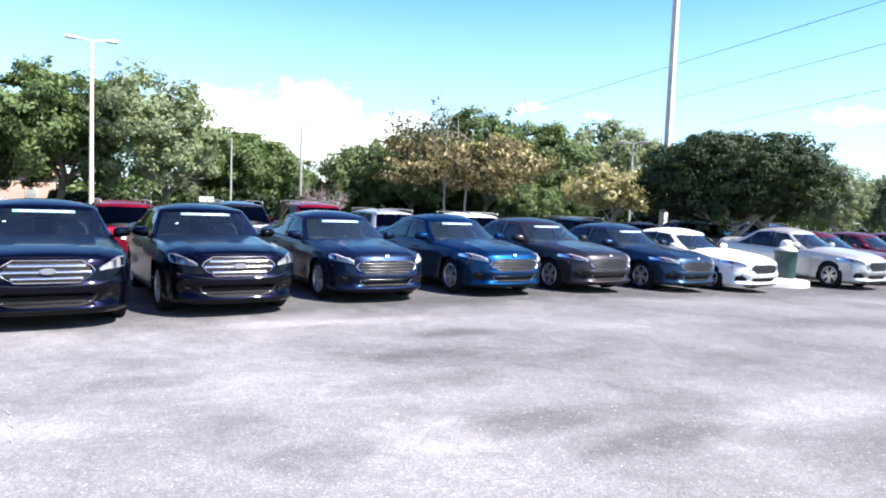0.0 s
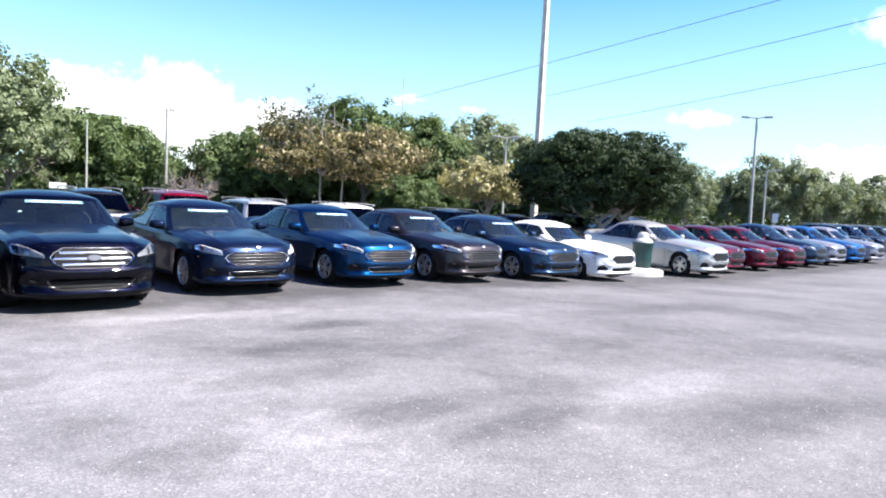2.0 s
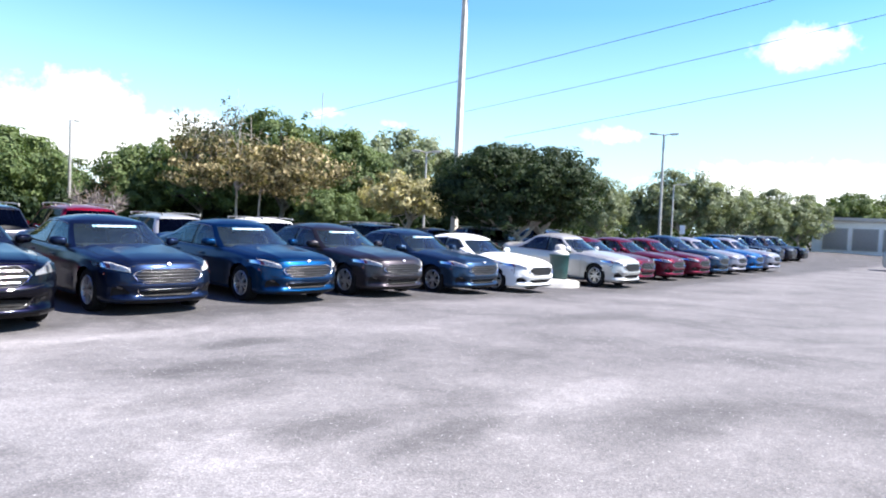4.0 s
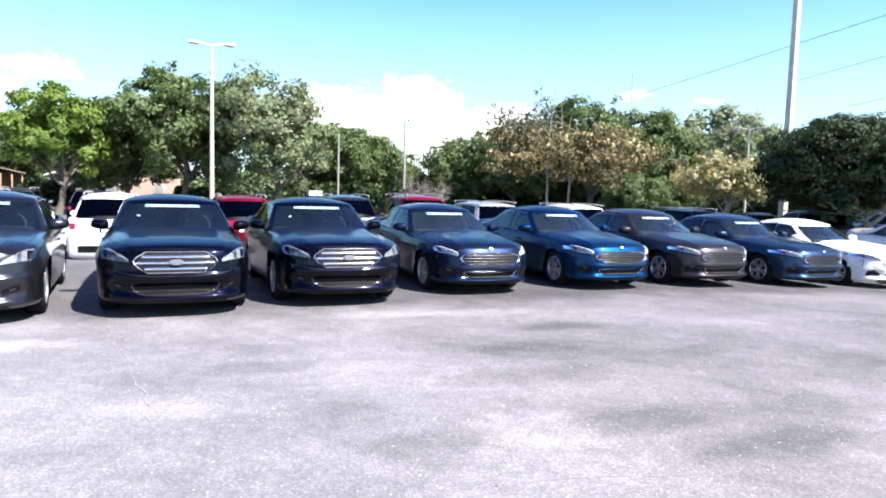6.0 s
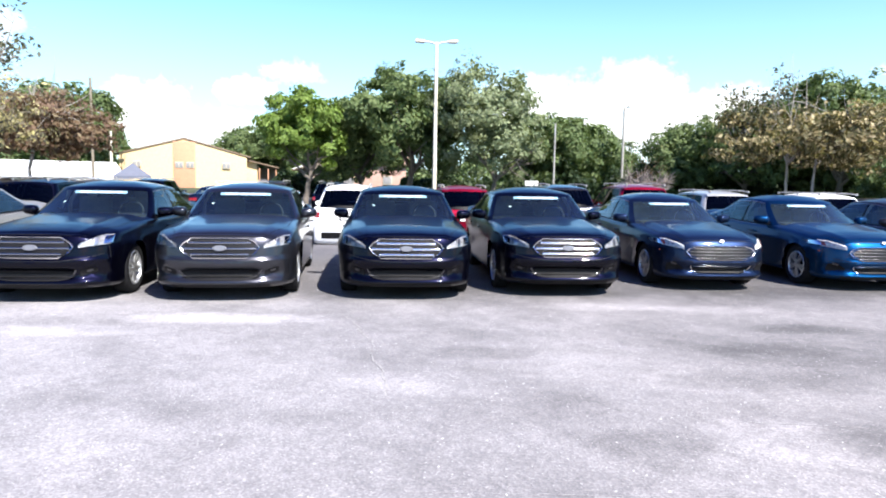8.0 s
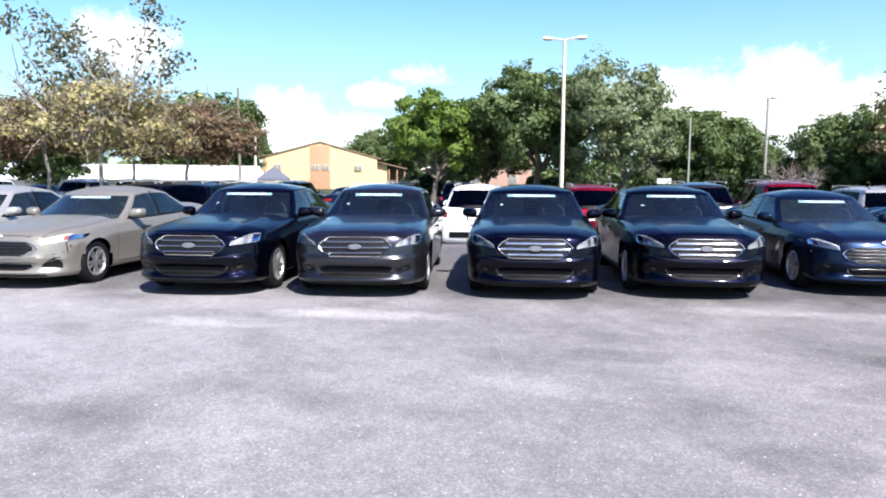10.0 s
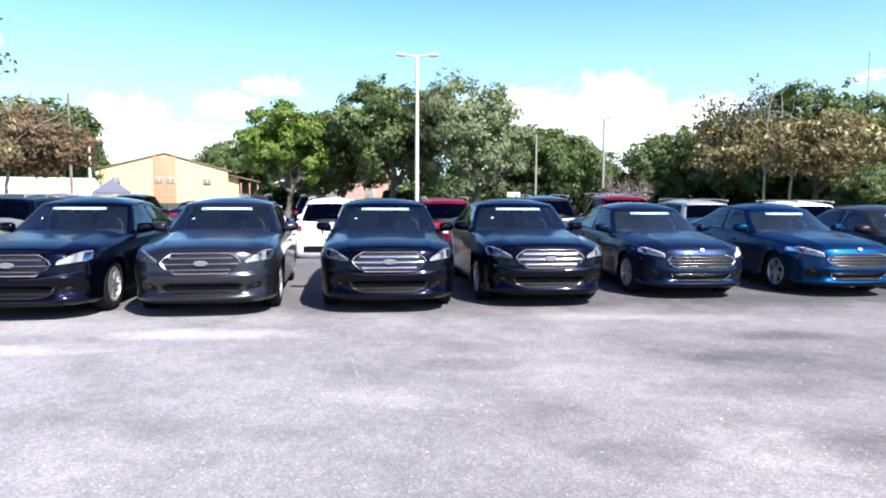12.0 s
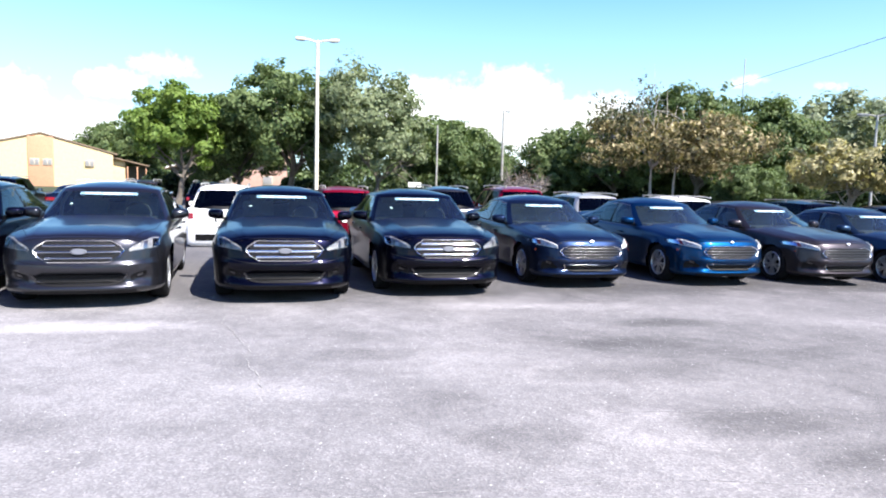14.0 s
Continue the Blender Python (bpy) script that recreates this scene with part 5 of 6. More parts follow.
    sub = rng.normal(0, 1, (len(cen) * puffs, 3)) + np.array([0, 0, 0.25])
    sub /= np.linalg.norm(sub, axis=1)[:, None]
    size = rng.uniform(0.32, 0.50, len(sub)) * (10 / puffs) ** 0.4
    idx = which * puffs + rng.integers(0, puffs, count)
    vert = min(1.0, half_h / spread * 1.15)
    shell = sub[idx] * (rad[which] * 0.80)[:, None]
    jitter = d * (rad[which] * size[idx] * rng.uniform(0.0, 1.0, count) ** 0.35)[:, None]
    jitter[:, 2] *= 0.8
    at = shell + jitter
    at[:, 2] *= vert
    at += cen[which]
    keep = at[:, 2] > clear * (0.80 + 0.22 * np.sin(at[:, 0] * 2.1 + seed) * np.sin(at[:, 1] * 1.7 + 2 * seed) + rng.normal(0, 0.06, count))
    if open_:
        hole = np.array([noise.noise(Vector(p) * (1.6 / spread * 2.2)) for p in at])
        keep &= hole > -0.25 + open_ * 0.5
    at, n0 = at[keep], (d * 0.8 + sub[idx] * 0.8 + np.array([0, 0, 0.15]) + rng.normal(0, 0.30, (count, 3)))[keep]

    def sprays(at, n0, leaf):
        c = len(at)
        n0 = n0 / np.linalg.norm(n0, axis=1)[:, None]
        t = np.cross(n0, rng.normal(0, 1, (c, 3)))
        t /= np.linalg.norm(t, axis=1)[:, None]
        b = np.cross(n0, t)
        s = leaf * rng.uniform(0.55, 1.25, c)[:, None]
        return np.stack([at - t * s, at - b * s * 0.55 + n0 * s * 0.15, at + t * s, at + b * s * 0.55 + n0 * s * 0.15], 1).reshape(-1, 3)

    quad = sprays(at, n0, leaf_size)
    if tufts:
        tuft = np.repeat(np.array([tuple(p) for p in tufts]), 12, axis=0)
        tuft = tuft + rng.normal(0, 0.16, tuft.shape)
        me = bpy.data.meshes.new("top_leaves")
        tq = sprays(tuft, rng.normal(0, 1, tuft.shape), 0.10)
        me.from_pydata(tq.tolist(), [], [(4 * i, 4 * i + 1, 4 * i + 2, 4 * i + 3) for i in range(len(tuft))])
        me.materials.append(tuft_leaf)
        new("top_leaves", me).parent = thing
    c = len(at)
    me = bpy.data.meshes.new("crown")
    me.from_pydata(quad.tolist(), [], [(4 * i, 4 * i + 1, 4 * i + 2, 4 * i + 3) for i in range(c)])
    me.materials.append(foliage)
    crown = new("crown", me)
    crown.parent = thing
    return tagged(thing, label, "tree")


def stand(thing, az, dist, scale=1.0, turn=0.0, wide=None):
    x, y = polar(az, dist)
    w = wide or scale
    thing.matrix_basis = Matrix.LocRotScale((x, y, lot(x, y)), Euler((0, 0, radians(turn))), (w, w, scale))
    return thing


def again(thing, az, dist, scale=1.0, turn=0.0, label="", wide=None):
    x, y = polar(az, dist)
    w = wide or scale
    ob = copy_thing(thing, pose(0, 0, 0))
    ob.matrix_basis = Matrix.LocRotScale((x, y, lot(x, y)), Euler((0, 0, radians(turn))), (w, w, scale))
    return tagged(ob, label)


oak = stand(tree("oak_tree", 11, 10.3, 6.2, 1.9, 38000, 0.185, OAK, BARK, "tall dark green oak with a broad uneven crown", 26, skirt=0.9, open_=0.07, lump=0.84), -30.2, 52)
stand(tree("oak_tree", 14, 10.4, 4.3, 0.6, 26000, 0.155, OAK_LIGHT, BARK, "grey-green oak with a ragged pale crown", 18, open_=0.05, skirt=0.85, girth=0.7), -23.4, 48)
light_oak = stand(tree("oak_tree", 12, 8.9, 4.6, 0.6, 16000, 0.195, OAK_GREY, PALE_BARK, "grey-green oak rising behind the yellow tree", 18, open_=0.10, skirt=0.85, girth=0.7), 11.2, 64, 1.15, 120)
far_oak = stand(tree("oak_tree", 15, 10.3, 6.2, 1.3, 17000, 0.26, OAK, BARK, "dark green oak further back in the row of trees", 22, skirt=0.9), -16.8, 70, 0.80, 60)
stand(tree("maple_tree", 13, 8.3, 3.3, 1.3, 16000, 0.165, MAPLE, BARK, "bright green leafy tree with a rounded crown", 15), -38.7, 49)
again(far_oak, -43.0, 132, 1.08, 70, "dark green tree rising behind the yellow house")
again(far_oak, -41.2, 128, 1.02, 200, "dark green tree beside the yellow house")
again(far_oak, -39.0, 118, 1.05, 290, "dark green tree behind the lean-to")
again(far_oak, -36.0, 66, 0.70, 300, "dark green oak behind the bright green tree")
again(oak, -34.0, 55, 0.79, 140, "dark green oak with a broad uneven crown")
again(far_oak, -14.3, 82, 0.72, 100, "dark green oak at the end of the tree line")
again(oak, -3.2, 56, 0.78, 250, "dark green oak behind the golden tree")
again(oak, 2.6, 54, 0.92, 20, "tall dark green oak behind the golden tree")
again(far_oak, -7.4, 60, 0.66, 20, "dark green oak in deep shade")
again(oak, 7.0, 56, 0.84, 160, "dark green oak behind the lot")
again(far_oak, -19.2, 62, 0.76, 30, "dense dark green oak in the tree line")
again(light_oak, 15.0, 68, 1.12, 200, "grey-green oak behind the light poles")
again(far_oak, 19.6, 62, 0.74, 80, "dark green oak behind the lot")
again(far_oak, 25.0, 74, 0.44, 170, "dark green oak in the far tree line")
for az, dist, sc, tn, master, lab in ((29.0, 70, 0.75, 10, light_oak, "grey-green tree in the far line"), (32.4, 78, 0.77, 90, light_oak, "grey-green tree in the far line"),
                                      (35.6, 76, 0.93, 220, light_oak, "grey-green tree behind a light pole"), (38.6, 80, 0.81, 300, light_oak, "grey-green tree in the far line"),
                                      (41.2, 84, 0.77, 45, light_oak, "grey-green tree in the far line"), (44.0, 88, 0.75, 130, light_oak, "grey-green tree in the far line"),
                                      (47.2, 100, 0.72, 30, far_oak, "dark green tree beside the pale building"), (50.5, 104, 0.90, 210, light_oak, "grey-green tree at the lot's end"), (54, 100, 0.7, 80, far_oak, "dark green tree at the lot's end"),
                                      (-56.3, 106, 1.36, 50, far_oak, "green tree behind the brown one"), (-68, 60, 0.7, 15, far_oak, "green tree behind the white roof"), (-74, 55, 0.90, 115, light_oak, "grey-green tree past the end of the row"), (-80, 58, 0.8, 200, oak, "dark green tree past the end of the row")):
    again(master, az, dist, sc, tn, lab)
again(far_oak, 1.7, 58, 0.42, 200, "small dark tree behind the golden tree's stems")
again(far_oak, -7.8, 58, 0.40, 10, "small dark tree beneath the oaks")
again(far_oak, 6.4, 45, 0.34, 40, "small green shrub tree behind the golden tree")
again(far_oak, 9.2, 48, 0.34, 110, "small green shrub tree behind the yellow tree")
golden = stand(tree("golden_tree", 21, 5.5, 4.5, 2.0, 13000, 0.125, GOLDEN, PALE_BARK, "small tree with yellowing bronze leaves and two pale stems", 20, stems=2, open_=0.10, lean=(0.45, 0), girth=0.62, straight=True, wands=(10, 6.5, -0.42, OLIVE)), 0.25, 33.5)
stand(tree("lemon_tree", 22, 4.4, 2.5, 1.5, 9500, 0.12, LEMON, PALE_BARK, "small pale yellow tree with a thin stem", 12, stems=1, open_=0.08), 12.6, 36)
oval = stand(tree("evergreen_tree", 23, 4.65, 3.05, 1.15, 66000, 0.070, DEEP, PALE_BARK, "dense dark evergreen with a low oval crown and a leaning trunk", 50, stems=2, skirt=0.78, lean=(-1.04, 1.0), puffs=30, girth=1.25), 25.6, 30.0, 1.15, 0.0, 1.24)
stand(tree("sparse_tree", 24, 5.1, 4.1, 2.4, 14000, 0.085, CREAM, PALE_BARK, "half-bare tree with yellow leaves and pale branches", 22, stems=1, open_=0.24, twigs=14, skirt=0.9, girth=0.6, straight=True, wands=(14, 7.9, 0.05, OLIVE)), -64.0, 26.5)
rust = stand(tree("brown_tree", 25, 5.2, 3.7, 2.5, 9500, 0.12, RUST, PALE_BARK, "brown-leaved tree with bare twigs", 18, stems=1, open_=0.16, twigs=8, skirt=0.95, straight=True, girth=0.55), -58.2, 33)
again(rust, -62.0, 37, 1.02, 90, "brown-leaved tree behind a half-bare one")
again(rust, -67.5, 36, 1.05, 190, "brown-leaved tree past the champagne car")
bare = stand(tree("bare_tree", 26, 4.0, 1.7, 0.9, 300, 0.05, RUST, GREY_BARK, "small bare grey tree", 6, stems=2, twigs=12, girth=1.5), -10.7, 42)

# hedge and far woods closing the view
rng = np.random.default_rng(5)


def woods(name, label, az0, az1, dist, height, depth, count, size, foliage, seed):
    r = np.random.default_rng(seed)
    az = np.radians(r.uniform(az0, az1, count))
    bump = 0.72 + 0.28 * np.sin(az * 37 + seed) * np.sin(az * 83 + 2 * seed) + 0.10 * np.sin(az * 211)
    dd = dist + r.uniform(-depth, depth, count)
    z = height * bump * r.uniform(0, 1, count) ** 0.6
    at = np.stack([np.sin(az) * dd, np.cos(az) * dd, z - 0.35], 1)
    n0 = r.normal(0, 1, (count, 3))
    n0 /= np.linalg.norm(n0, axis=1)[:, None]
    t = np.cross(n0, r.normal(0, 1, (count, 3)))
    t /= np.linalg.norm(t, axis=1)[:, None]
    b = np.cross(n0, t)
    s = size * r.uniform(0.5, 1.3, count)[:, None]
    quad = np.stack([at - t * s, at - b * s * 0.6, at + t * s, at + b * s * 0.6], 1).reshape(-1, 3)
    me = bpy.data.meshes.new(name)
    me.from_pydata(quad.tolist(), [], [(4 * i, 4 * i + 1, 4 * i + 2, 4 * i + 3) for i in range(count)])
    me.materials.append(foliage)
    tagged(new(name, me), label, "trees", kind="stuff")


woods("far_woods", "dark green woods far behind the lot", -40, 62, 108, 6.4, 8, 56000, 0.36, OAK, 1)
# the dark leaves of these three paint in the shade under the crowns
woods("hedge", "dense undergrowth beneath the trees, its leaves darkened for shade", -18, 24, 62, 3.9, 4, 34000, 0.24, DEEP, 2)
woods("undergrowth", "undergrowth beneath the bright green tree, its leaves dark for shade", -41.2, -37.3, 72, 2.7, 4, 3000, 0.30, DEEP, 6)
woods("undergrowth", "undergrowth beneath the oaks, its leaves dark for shade", -31.2, -12, 62, 2.7, 4, 12000, 0.28, DEEP, 3)
# out of view, added only to be mirrored in the cars
woods("unseen_woods", "unseen dark green trees added around the camera for reflections", 62, 318, 130, 7.5, 8, 14000, 1.1, OAK, 4)


# ---- light poles and cables ----
def light_pole(az, dist, height, r0, r1, mat, arms, label, lean=0.0, head=0.62, sides=12):
    """A lamp standard. arms: (direction in degrees from +x, reach) for each flat lamp head."""
    x, y = polar(az, dist)
    thing = empty("street_lamp", pose(x, y, lot(x, y), 0, 0, 0), label, "street lamp")
    bm = bmesh.new()
    tube(bm, [(lean * t * height, 0, height * t - (0.3 if t == 0 else 0)) for t in np.linspace(0, 1, 8)], [r0 + (r1 - r0) * t for t in np.linspace(0, 1, 8)], sides)
    part("pole", bm, mat, thing)
    bm = bmesh.new()
    block(bm, (0, 0, 0.10), (r0 * 3.6, r0 * 3.6, 0.55), 0.03)
    part("footing", bm, CONCRETE, thing)
    for a, reach in arms:
        c, s = math.cos(radians(a)), math.sin(radians(a))
        tip = lean * height
        bm = bmesh.new()
        tube(bm, [(tip, 0, height - 0.10), (tip + c * reach * 0.5, s * reach * 0.5, height - 0.02), (tip + c * reach, s * reach, height + 0.02)], 0.045, 8)
        arm = part("arm", bm, mat, thing)
        bm = bmesh.new()
        block(bm, (tip + c * (reach + head / 2), s * (reach + head / 2), height + 0.03), (head, 0.34, 0.13), 0.04, Euler((0, radians(-3), radians(a))).to_quaternion())
        part("lamp_head", bm, mat, thing, "flat lamp head")
        bm = bmesh.new()
        block(bm, (tip + c * (reach + head / 2), s * (reach + head / 2), height - 0.045), (head * 0.7, 0.24, 0.03), 0.01, Euler((0, radians(-3), radians(a))).to_quaternion())
        part("lens", bm, WHITE_TRIM, arm)
    return thing


light_pole(-27.9, 36.0, 8.95, 0.115, 0.08, POLE_PAINT, ((28, 0.6), (208, 0.6)), "tall pale light pole with two flat lamp heads", 0.0, 0.5)
light_pole(-12.55, 64.0, 8.65, 0.14, 0.105, POLE_GREY, ((60, 0.3),), "slim grey light pole with a single lamp head")
light_pole(17.18, 35.0, 13.6, 0.205, 0.158, POLE_CONCRETE, ((-16, 0.55),), "thick square concrete light pole rising behind the evergreen", 0.004, 0.8, 4)
light_pole(33.9, 58.0, 9.5, 0.13, 0.09, POLE_GREY, ((-30, 0.5), (150, 0.5)), "galvanised light pole with two flat lamp heads", -0.01)
light_pole(34.8, 66.0, 6.0, 0.10, 0.07, POLE_GREY, ((-35, 0.5),), "galvanised light pole with one lamp head")
light_pole(14.6, 45.0, 6.25, 0.085, 0.06, POLE_GREY, ((-15, 0.35), (165, 0.35)), "short grey light pole behind the yellow tree")


def post(name, az, dist, height, r, mat, label, lean=0.0):
    x, y = polar(az, dist)
    bm = bmesh.new()
    tube(bm, [(lean * t * height, 0, height * t - (0.3 if t == 0 else 0)) for t in np.linspace(0, 1, 6)], [r * (1.1 - 0.3 * t) for t in np.linspace(0, 1, 6)], 10)
    ob = part(name, bm, mat)
    ob.matrix_basis = pose(x, y, lot(x, y))
    return tagged(ob, label, "pole")


post("utility_pole", -54.2, 46, 7.55, 0.085, POLE_WOOD, "weathered timber utility pole")
post("white_post", -53.0, 60, 5.25, 0.11, POLE_PAINT, "white post beside the house")
post("utility_pole", -18.0, 55, 6.4, 0.08, POLE_GREY, "thin pale grey pole in front of the trees")
post("mast", 5.85, 85, 16.7, 0.07, POLE_GREY, "thin grey mast rising above the trees")
post("mast", -11.0, 95, 10.2, 0.07, POLE_GREY, "thin grey mast in the gap between the trees")


def cable(a, b, sag, label):
    """A hanging cable between two points."""
    a, b = Vector(a), Vector(b)
    bm = bmesh.new()
    tube(bm, [a.lerp(b, t) - Vector((0, 0, sag * 4 * t * (1 - t))) for t in np.linspace(0, 1, 25)], 0.026, 6)
    tagged(part("overhead_cable", bm, WIRE), label, "cable")


def sight(az, el, dist):
    x, y = polar(az, dist)
    return x, y, 1.65 + dist * math.tan(radians(el))


# the cables are placed to fit the camera's view, from beyond the trees to an unseen pole added at the lot's far side
pole_at = polar(68, 64)
tops = []
for near, far in (((40.4, 17.13), (4.6, 7.75, 95)), ((45.4, 15.11), (17.7, 9.04, 95)), ((45.6, 11.91), (21.1, 7.06, 95))):
    q = Vector(sight(*far))
    p = Vector((*pole_at, 0))
    a = radians(near[0])
    side_q, side_p = q.x * math.cos(a) - q.y * math.sin(a), p.x * math.cos(a) - p.y * math.sin(a)
    t = side_q / (side_q - side_p)
    m = q.lerp(p, t)
    z = 1.65 + math.hypot(m.x, m.y) * math.tan(radians(near[1]))
    p.z = q.z + (z - q.z) / t
    tops.append(p.z)
    cable(q, p, 0.25, "thin dark overhead cable crossing the sky")
post("utility_pole", 68, 64, max(tops) + 0.6, 0.16, POLE_WOOD, "tall timber utility pole carrying the cables")


# ---- bin on the island ----
def bin_():
    x, y = on_row(18.72, 11.92)
    thing = empty("litter_bin", pose(x, y, lot(x, y) + 0.20), "dark green litter bin with a domed lid on the island", "bin")
    bm = bmesh.new()
    lathe(bm, [(0.24, 0.0), (0.27, 0.03), (0.29, 0.40), (0.31, 0.74), (0.33, 0.76), (0.33, 0.80), (0.30, 0.81)], (0, 0, 0), 24)
    part("body", bm, CAN_GREEN, thing)
    bm = bmesh.new()
    lathe(bm, [(0.30, 0.80), (0.29, 0.86), (0.24, 0.90), (0.17, 0.94), (0.165, 1.05), (0.12, 1.10), (0.04, 1.12)], (0, 0, 0), 24)
    part("lid", bm, CONCRETE, thing, "weathered grey domed lid")


bin_()


# ---- buildings ----
def wall_with_windows(bm, w, h, apex, depth):
    """A gable wall of some thickness in the x-z plane."""
    out = [(-w / 2, 0), (w / 2, 0), (w / 2, h), (0, apex), (-w / 2, h)]
    front = [bm.verts.new((x, 0, z)) for x, z in out]
    back = [bm.verts.new((x, depth, z)) for x, z in out]
    bm.faces.new(front)
    bm.faces.new(back[::-1])
    for i in range(5):
        bm.faces.new((front[i], back[i], back[(i + 1) % 5], front[(i + 1) % 5]))


def house():
    dist = 110
    x, y = polar(-47.9, dist)
    z = lot(x, y)
    thing = empty("house", pose(x, y, z, 0, 0, 47.6 - 4), "low yellow stucco house with ochre panel and brown gable roof", "house")
    w, h, apex = 18.0, 4.85, 7.3
    bm = bmesh.new()
    wall_with_windows(bm, w, h, apex, 12)
    part("wall", bm, STUCCO, thing)
    bm = bmesh.new()
    block(bm, (0.0, -0.08, 3.45), (3.1, 0.16, 7.0), 0.02)
    part("centre_panel", bm, STUCCO_ORANGE, thing, "ochre panel")
    for sx in (-1, 1):
        bm = bmesh.new()
        run, rise = w / 2 + 0.6, (apex - h) * (w / 2 + 0.6) / (w / 2)
        ang = math.atan2(rise, run)
        block(bm, (sx * run / 2, 6.1, apex - rise / 2 + 0.14), (math.hypot(run, rise), 12.5, 0.22), 0.03, Euler((0, sx * ang, 0)).to_quaternion())
        part("roof", bm, ROOF_BROWN, thing)
    for wx, wz in ((-6.6, 3.5), (-0.75, 3.45), (0.8, 3.45), (6.0, 3.45)):
        bm = bmesh.new()
        block(bm, (wx, -0.19, wz), (1.15, 0.12, 0.92), 0.02)
        win = part("window", bm, PALE_FRAME, thing, "pale-framed window")
        for px in (-0.29, 0.29):
            bm = bmesh.new()
            block(bm, (wx + px, -0.26, wz), (0.46, 0.03, 0.72), 0.005)
            part("pane", bm, BLIND, win)
    # open lean-to at the side: a short set-back wall, then posts in front of a dark block standing in for the shaded
    # opening
    bm = bmesh.new()
    block(bm, (w / 2 + 0.8, 3.0, 1.9), (1.6, 4.0, 4.4), 0.03)
    part("side_wall", bm, STUCCO, thing)
    bm = bmesh.new()
    block(bm, (w / 2 + 3.0, 6.5, 1.6), (3.2, 7.0, 3.4), 0.03)
    part("lean_to", bm, BARK, thing, "dark lean-to block")
    for px in (1.9, 3.2, 4.4):
        bm = bmesh.new()
        block(bm, (w / 2 + px, 0.6, 1.55), (0.16, 0.16, 3.3), 0.01)
        part("post", bm, STUCCO_ORANGE, thing)
    bm = bmesh.new()
    block(bm, (w / 2 + 2.2, 5.4, 3.9), (5.4, 10.4, 0.2), 0.03, Euler((0, radians(13), 0)).to_quaternion())
    part("lean_to_roof", bm, ROOF_BROWN, thing)


house()


def low_shed():
    x, y = polar(-61.5, 92)
    thing = empty("shed", pose(x, y, lot(x, y), 0, 0, 60.5), "long low shed with a white metal roof", "shed")
    bm = bmesh.new()
    block(bm, (0, 3, 0.7), (29, 6, 1.7), 0.03)
    part("wall", bm, WHITE_TRIM, thing)
    bm = bmesh.new()
    block(bm, (0, 2.4, 2.45), (30, 8.4, 0.10), 0.02, Euler((radians(13), 0, 0)).to_quaternion())
    part("roof", bm, ROOF_WHITE, thing)
    x, y = polar(-51.6, 80)
    thing = empty("tent", pose(x, y, lot(x, y), 0, 0, 51), "small grey canvas canopy tent", "tent")
    bm = bmesh.new()
    base = [bm.verts.new(v) for v in ((-1.8, -1.8, 1.75), (1.8, -1.8, 1.75), (1.8, 1.8, 1.75), (-1.8, 1.8, 1.75))]
    hem = [bm.verts.new(v) for v in ((-1.8, -1.8, 1.45), (1.8, -1.8, 1.45), (1.8, 1.8, 1.45), (-1.8, 1.8, 1.45))]
    tip = bm.verts.new((0, 0, 3.1))
    for i in range(4):
        bm.faces.new((base[i], base[(i + 1) % 4], tip))
        bm.faces.new((hem[i], hem[(i + 1) % 4], base[(i + 1) % 4], base[i]))
    part("canopy", bm, TENT, thing)
    for sx in (-1.7, 1.7):
        for sy in (-1.7, 1.7):
            bm = bmesh.new()
            tube(bm, [(sx, sy, -0.1), (sx, sy, 1.75)], 0.04, 6)
            part("leg", bm, POLE_GREY, thing)


low_shed()


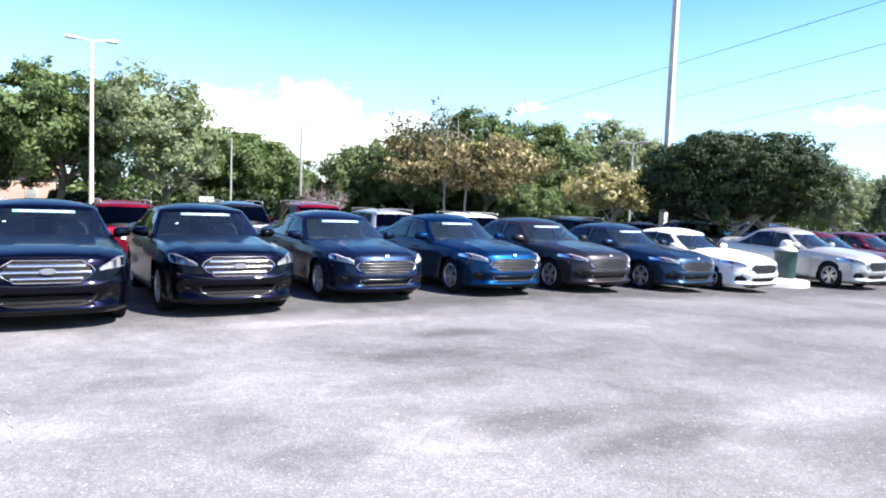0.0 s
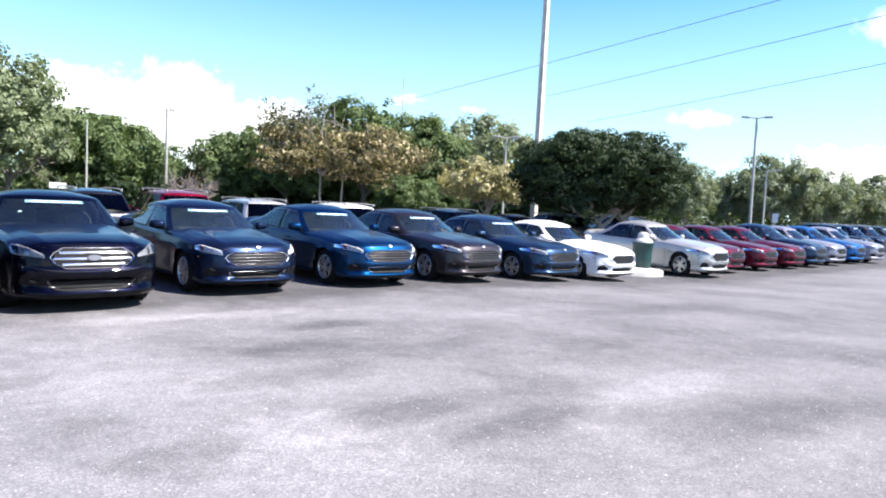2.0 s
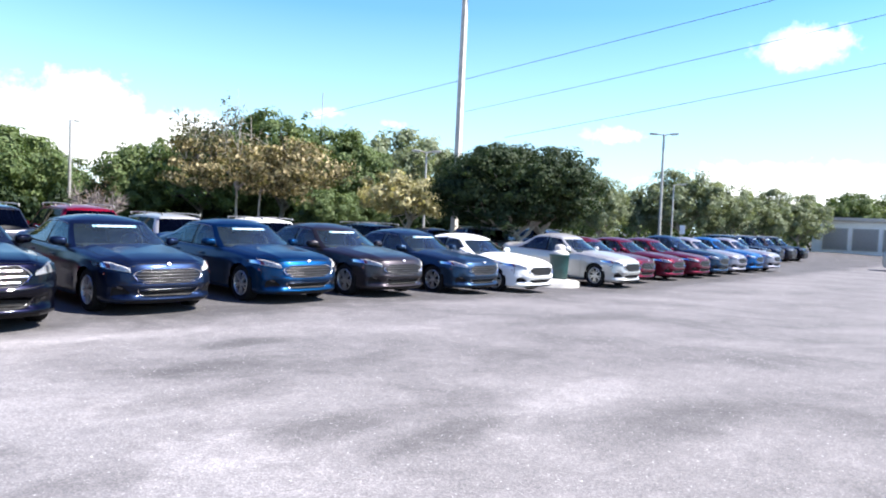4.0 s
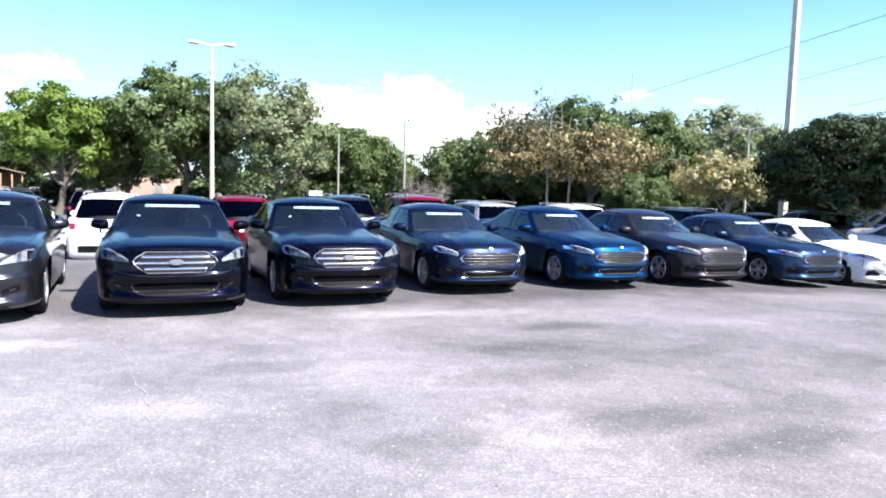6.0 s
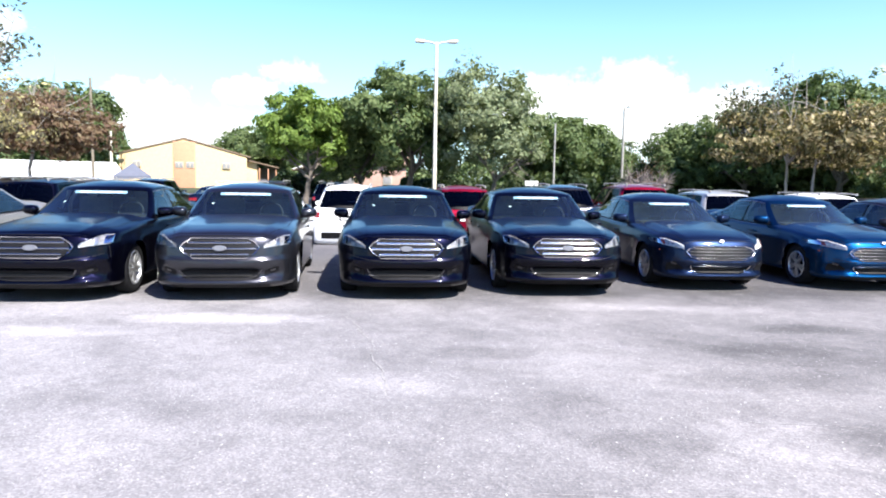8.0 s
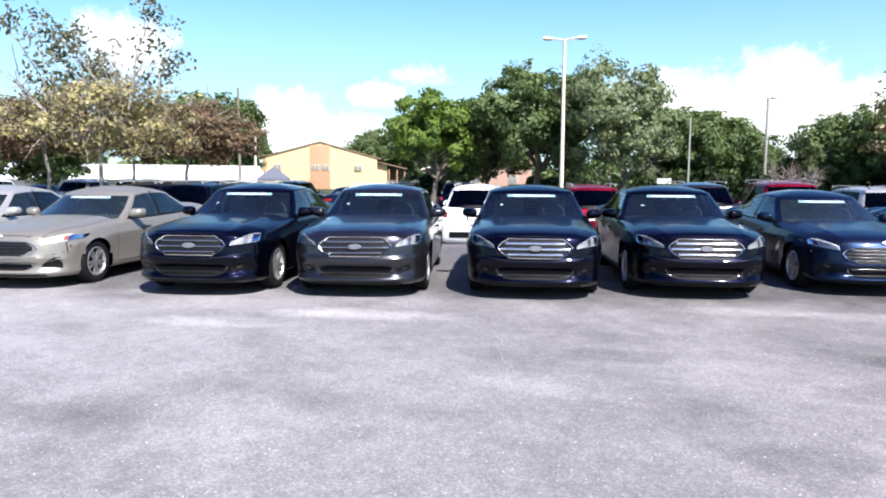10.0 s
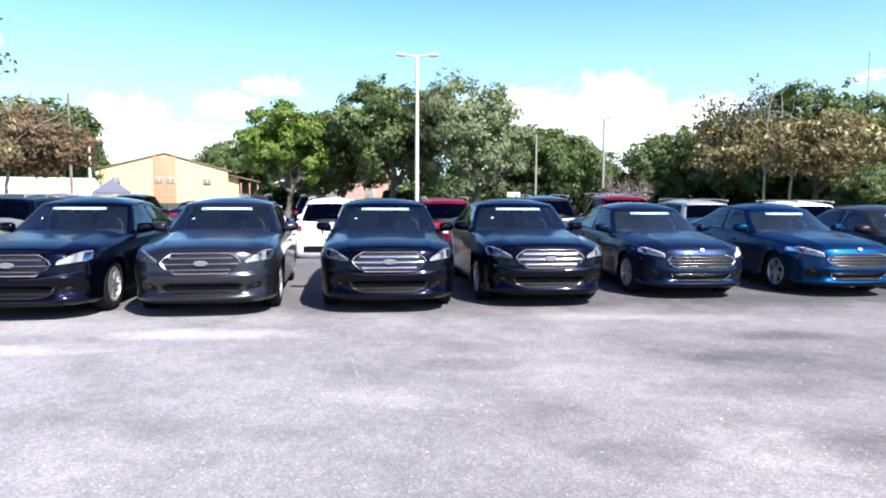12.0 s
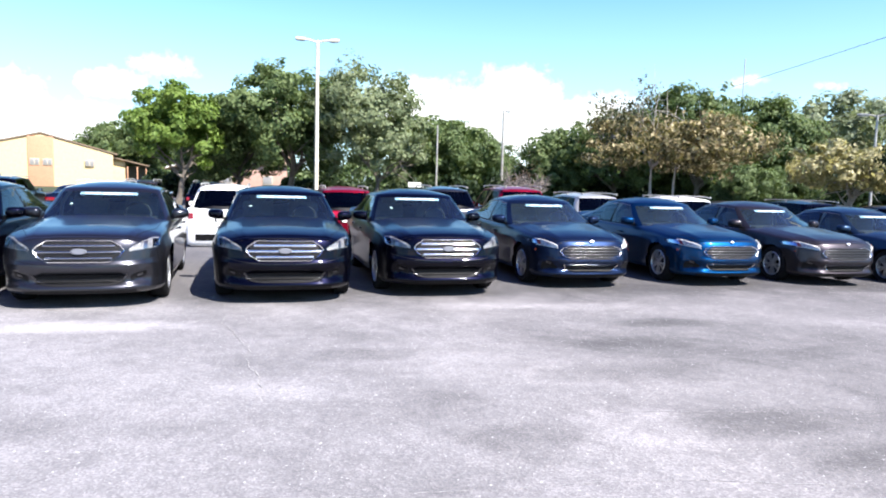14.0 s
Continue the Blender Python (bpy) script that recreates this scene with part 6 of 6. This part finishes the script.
def back_house():
    x, y = polar(-33.4, 88)
    thing = empty("house", pose(x, y, lot(x, y), 0, 0, 33), "salmon-walled house half hidden behind the oaks", "house")
    bm = bmesh.new()
    block(bm, (0, 4, 1.9), (9.5, 8, 4.4), 0.03)
    part("wall", bm, PINK_WALL, thing)
    bm = bmesh.new()
    block(bm, (0, 2.6, 4.6), (10.5, 6.5, 0.2), 0.03, Euler((radians(16), 0, 0)).to_quaternion())
    part("roof", bm, ROOF_BROWN, thing)
    bm = bmesh.new()
    block(bm, (-6.9, 3.0, 1.5), (4.0, 6.0, 3.4), 0.03)
    part("lean_to", bm, BARK, thing, "dark lean-to block")
    bm = bmesh.new()
    block(bm, (-7.1, 2.6, 3.5), (5.0, 7.4, 0.18), 0.03, Euler((0, radians(-16), 0)).to_quaternion())
    part("lean_to_roof", bm, ROOF_BROWN, thing)
    bm = bmesh.new()
    tube(bm, [(-9.4, -0.9, 2.9), (-5.0, -0.9, 4.2)], 0.11, 6)
    part("barge_board", bm, WHITE_TRIM, thing, "pale board along the lean-to's eaves")
    for wx in (-2.4, 2.4):
        bm = bmesh.new()
        block(bm, (wx, -0.05, 1.7), (1.2, 0.1, 1.1), 0.02)
        win = part("window", bm, PALE_FRAME, thing)
        bm = bmesh.new()
        block(bm, (wx, -0.11, 1.7), (1.0, 0.03, 0.9), 0.004)
        part("pane", bm, BLIND, win)


back_house()


def showroom():
    x, y = polar(48.5, 92)
    thing = empty("showroom", pose(x, y, lot(x, y), 0, 0, -48.5), "pale flat-roofed building with dark glazing at the lot's end", "building")
    bm = bmesh.new()
    block(bm, (4, 5, 1.9), (20, 10, 4.2), 0.04)
    part("wall", bm, ROOF_WHITE, thing)
    bm = bmesh.new()
    block(bm, (4, 4.8, 4.0), (20.8, 11, 0.4), 0.04)
    part("roof", bm, POLE_GREY, thing)
    for k in range(6):
        bm = bmesh.new()
        block(bm, (-3.6 + 3.0 * k, -0.06, 1.7), (2.6, 0.12, 2.6), 0.02)
        win = part("window", bm, POLE_GREY, thing)
        bm = bmesh.new()
        block(bm, (-3.6 + 3.0 * k, -0.13, 1.7), (2.4, 0.03, 2.4), 0.004)
        part("pane", bm, BLIND, win)


showroom()


def sign(az, dist, z, w, h, mat, label):
    x, y = polar(az, dist)
    thing = empty("sign", pose(x, y, lot(x, y), 0, 0, -az), label, "sign")
    bm = bmesh.new()
    tube(bm, [(0, 0, -0.1), (0, 0, z)], 0.03, 8)
    part("post", bm, POLE_GREY, thing)
    bm = bmesh.new()
    block(bm, (0, -0.04, z), (w, 0.02, h), 0.004)
    part("plate", bm, mat, thing)


sign(35.6, 52, 1.85, 0.36, 0.62, SIGN_WHITE, "small white upright sign on a post")
sign(-19.8, 45, 1.62, 0.85, 0.32, WHITE_TRIM, "small white sign beside the trees")
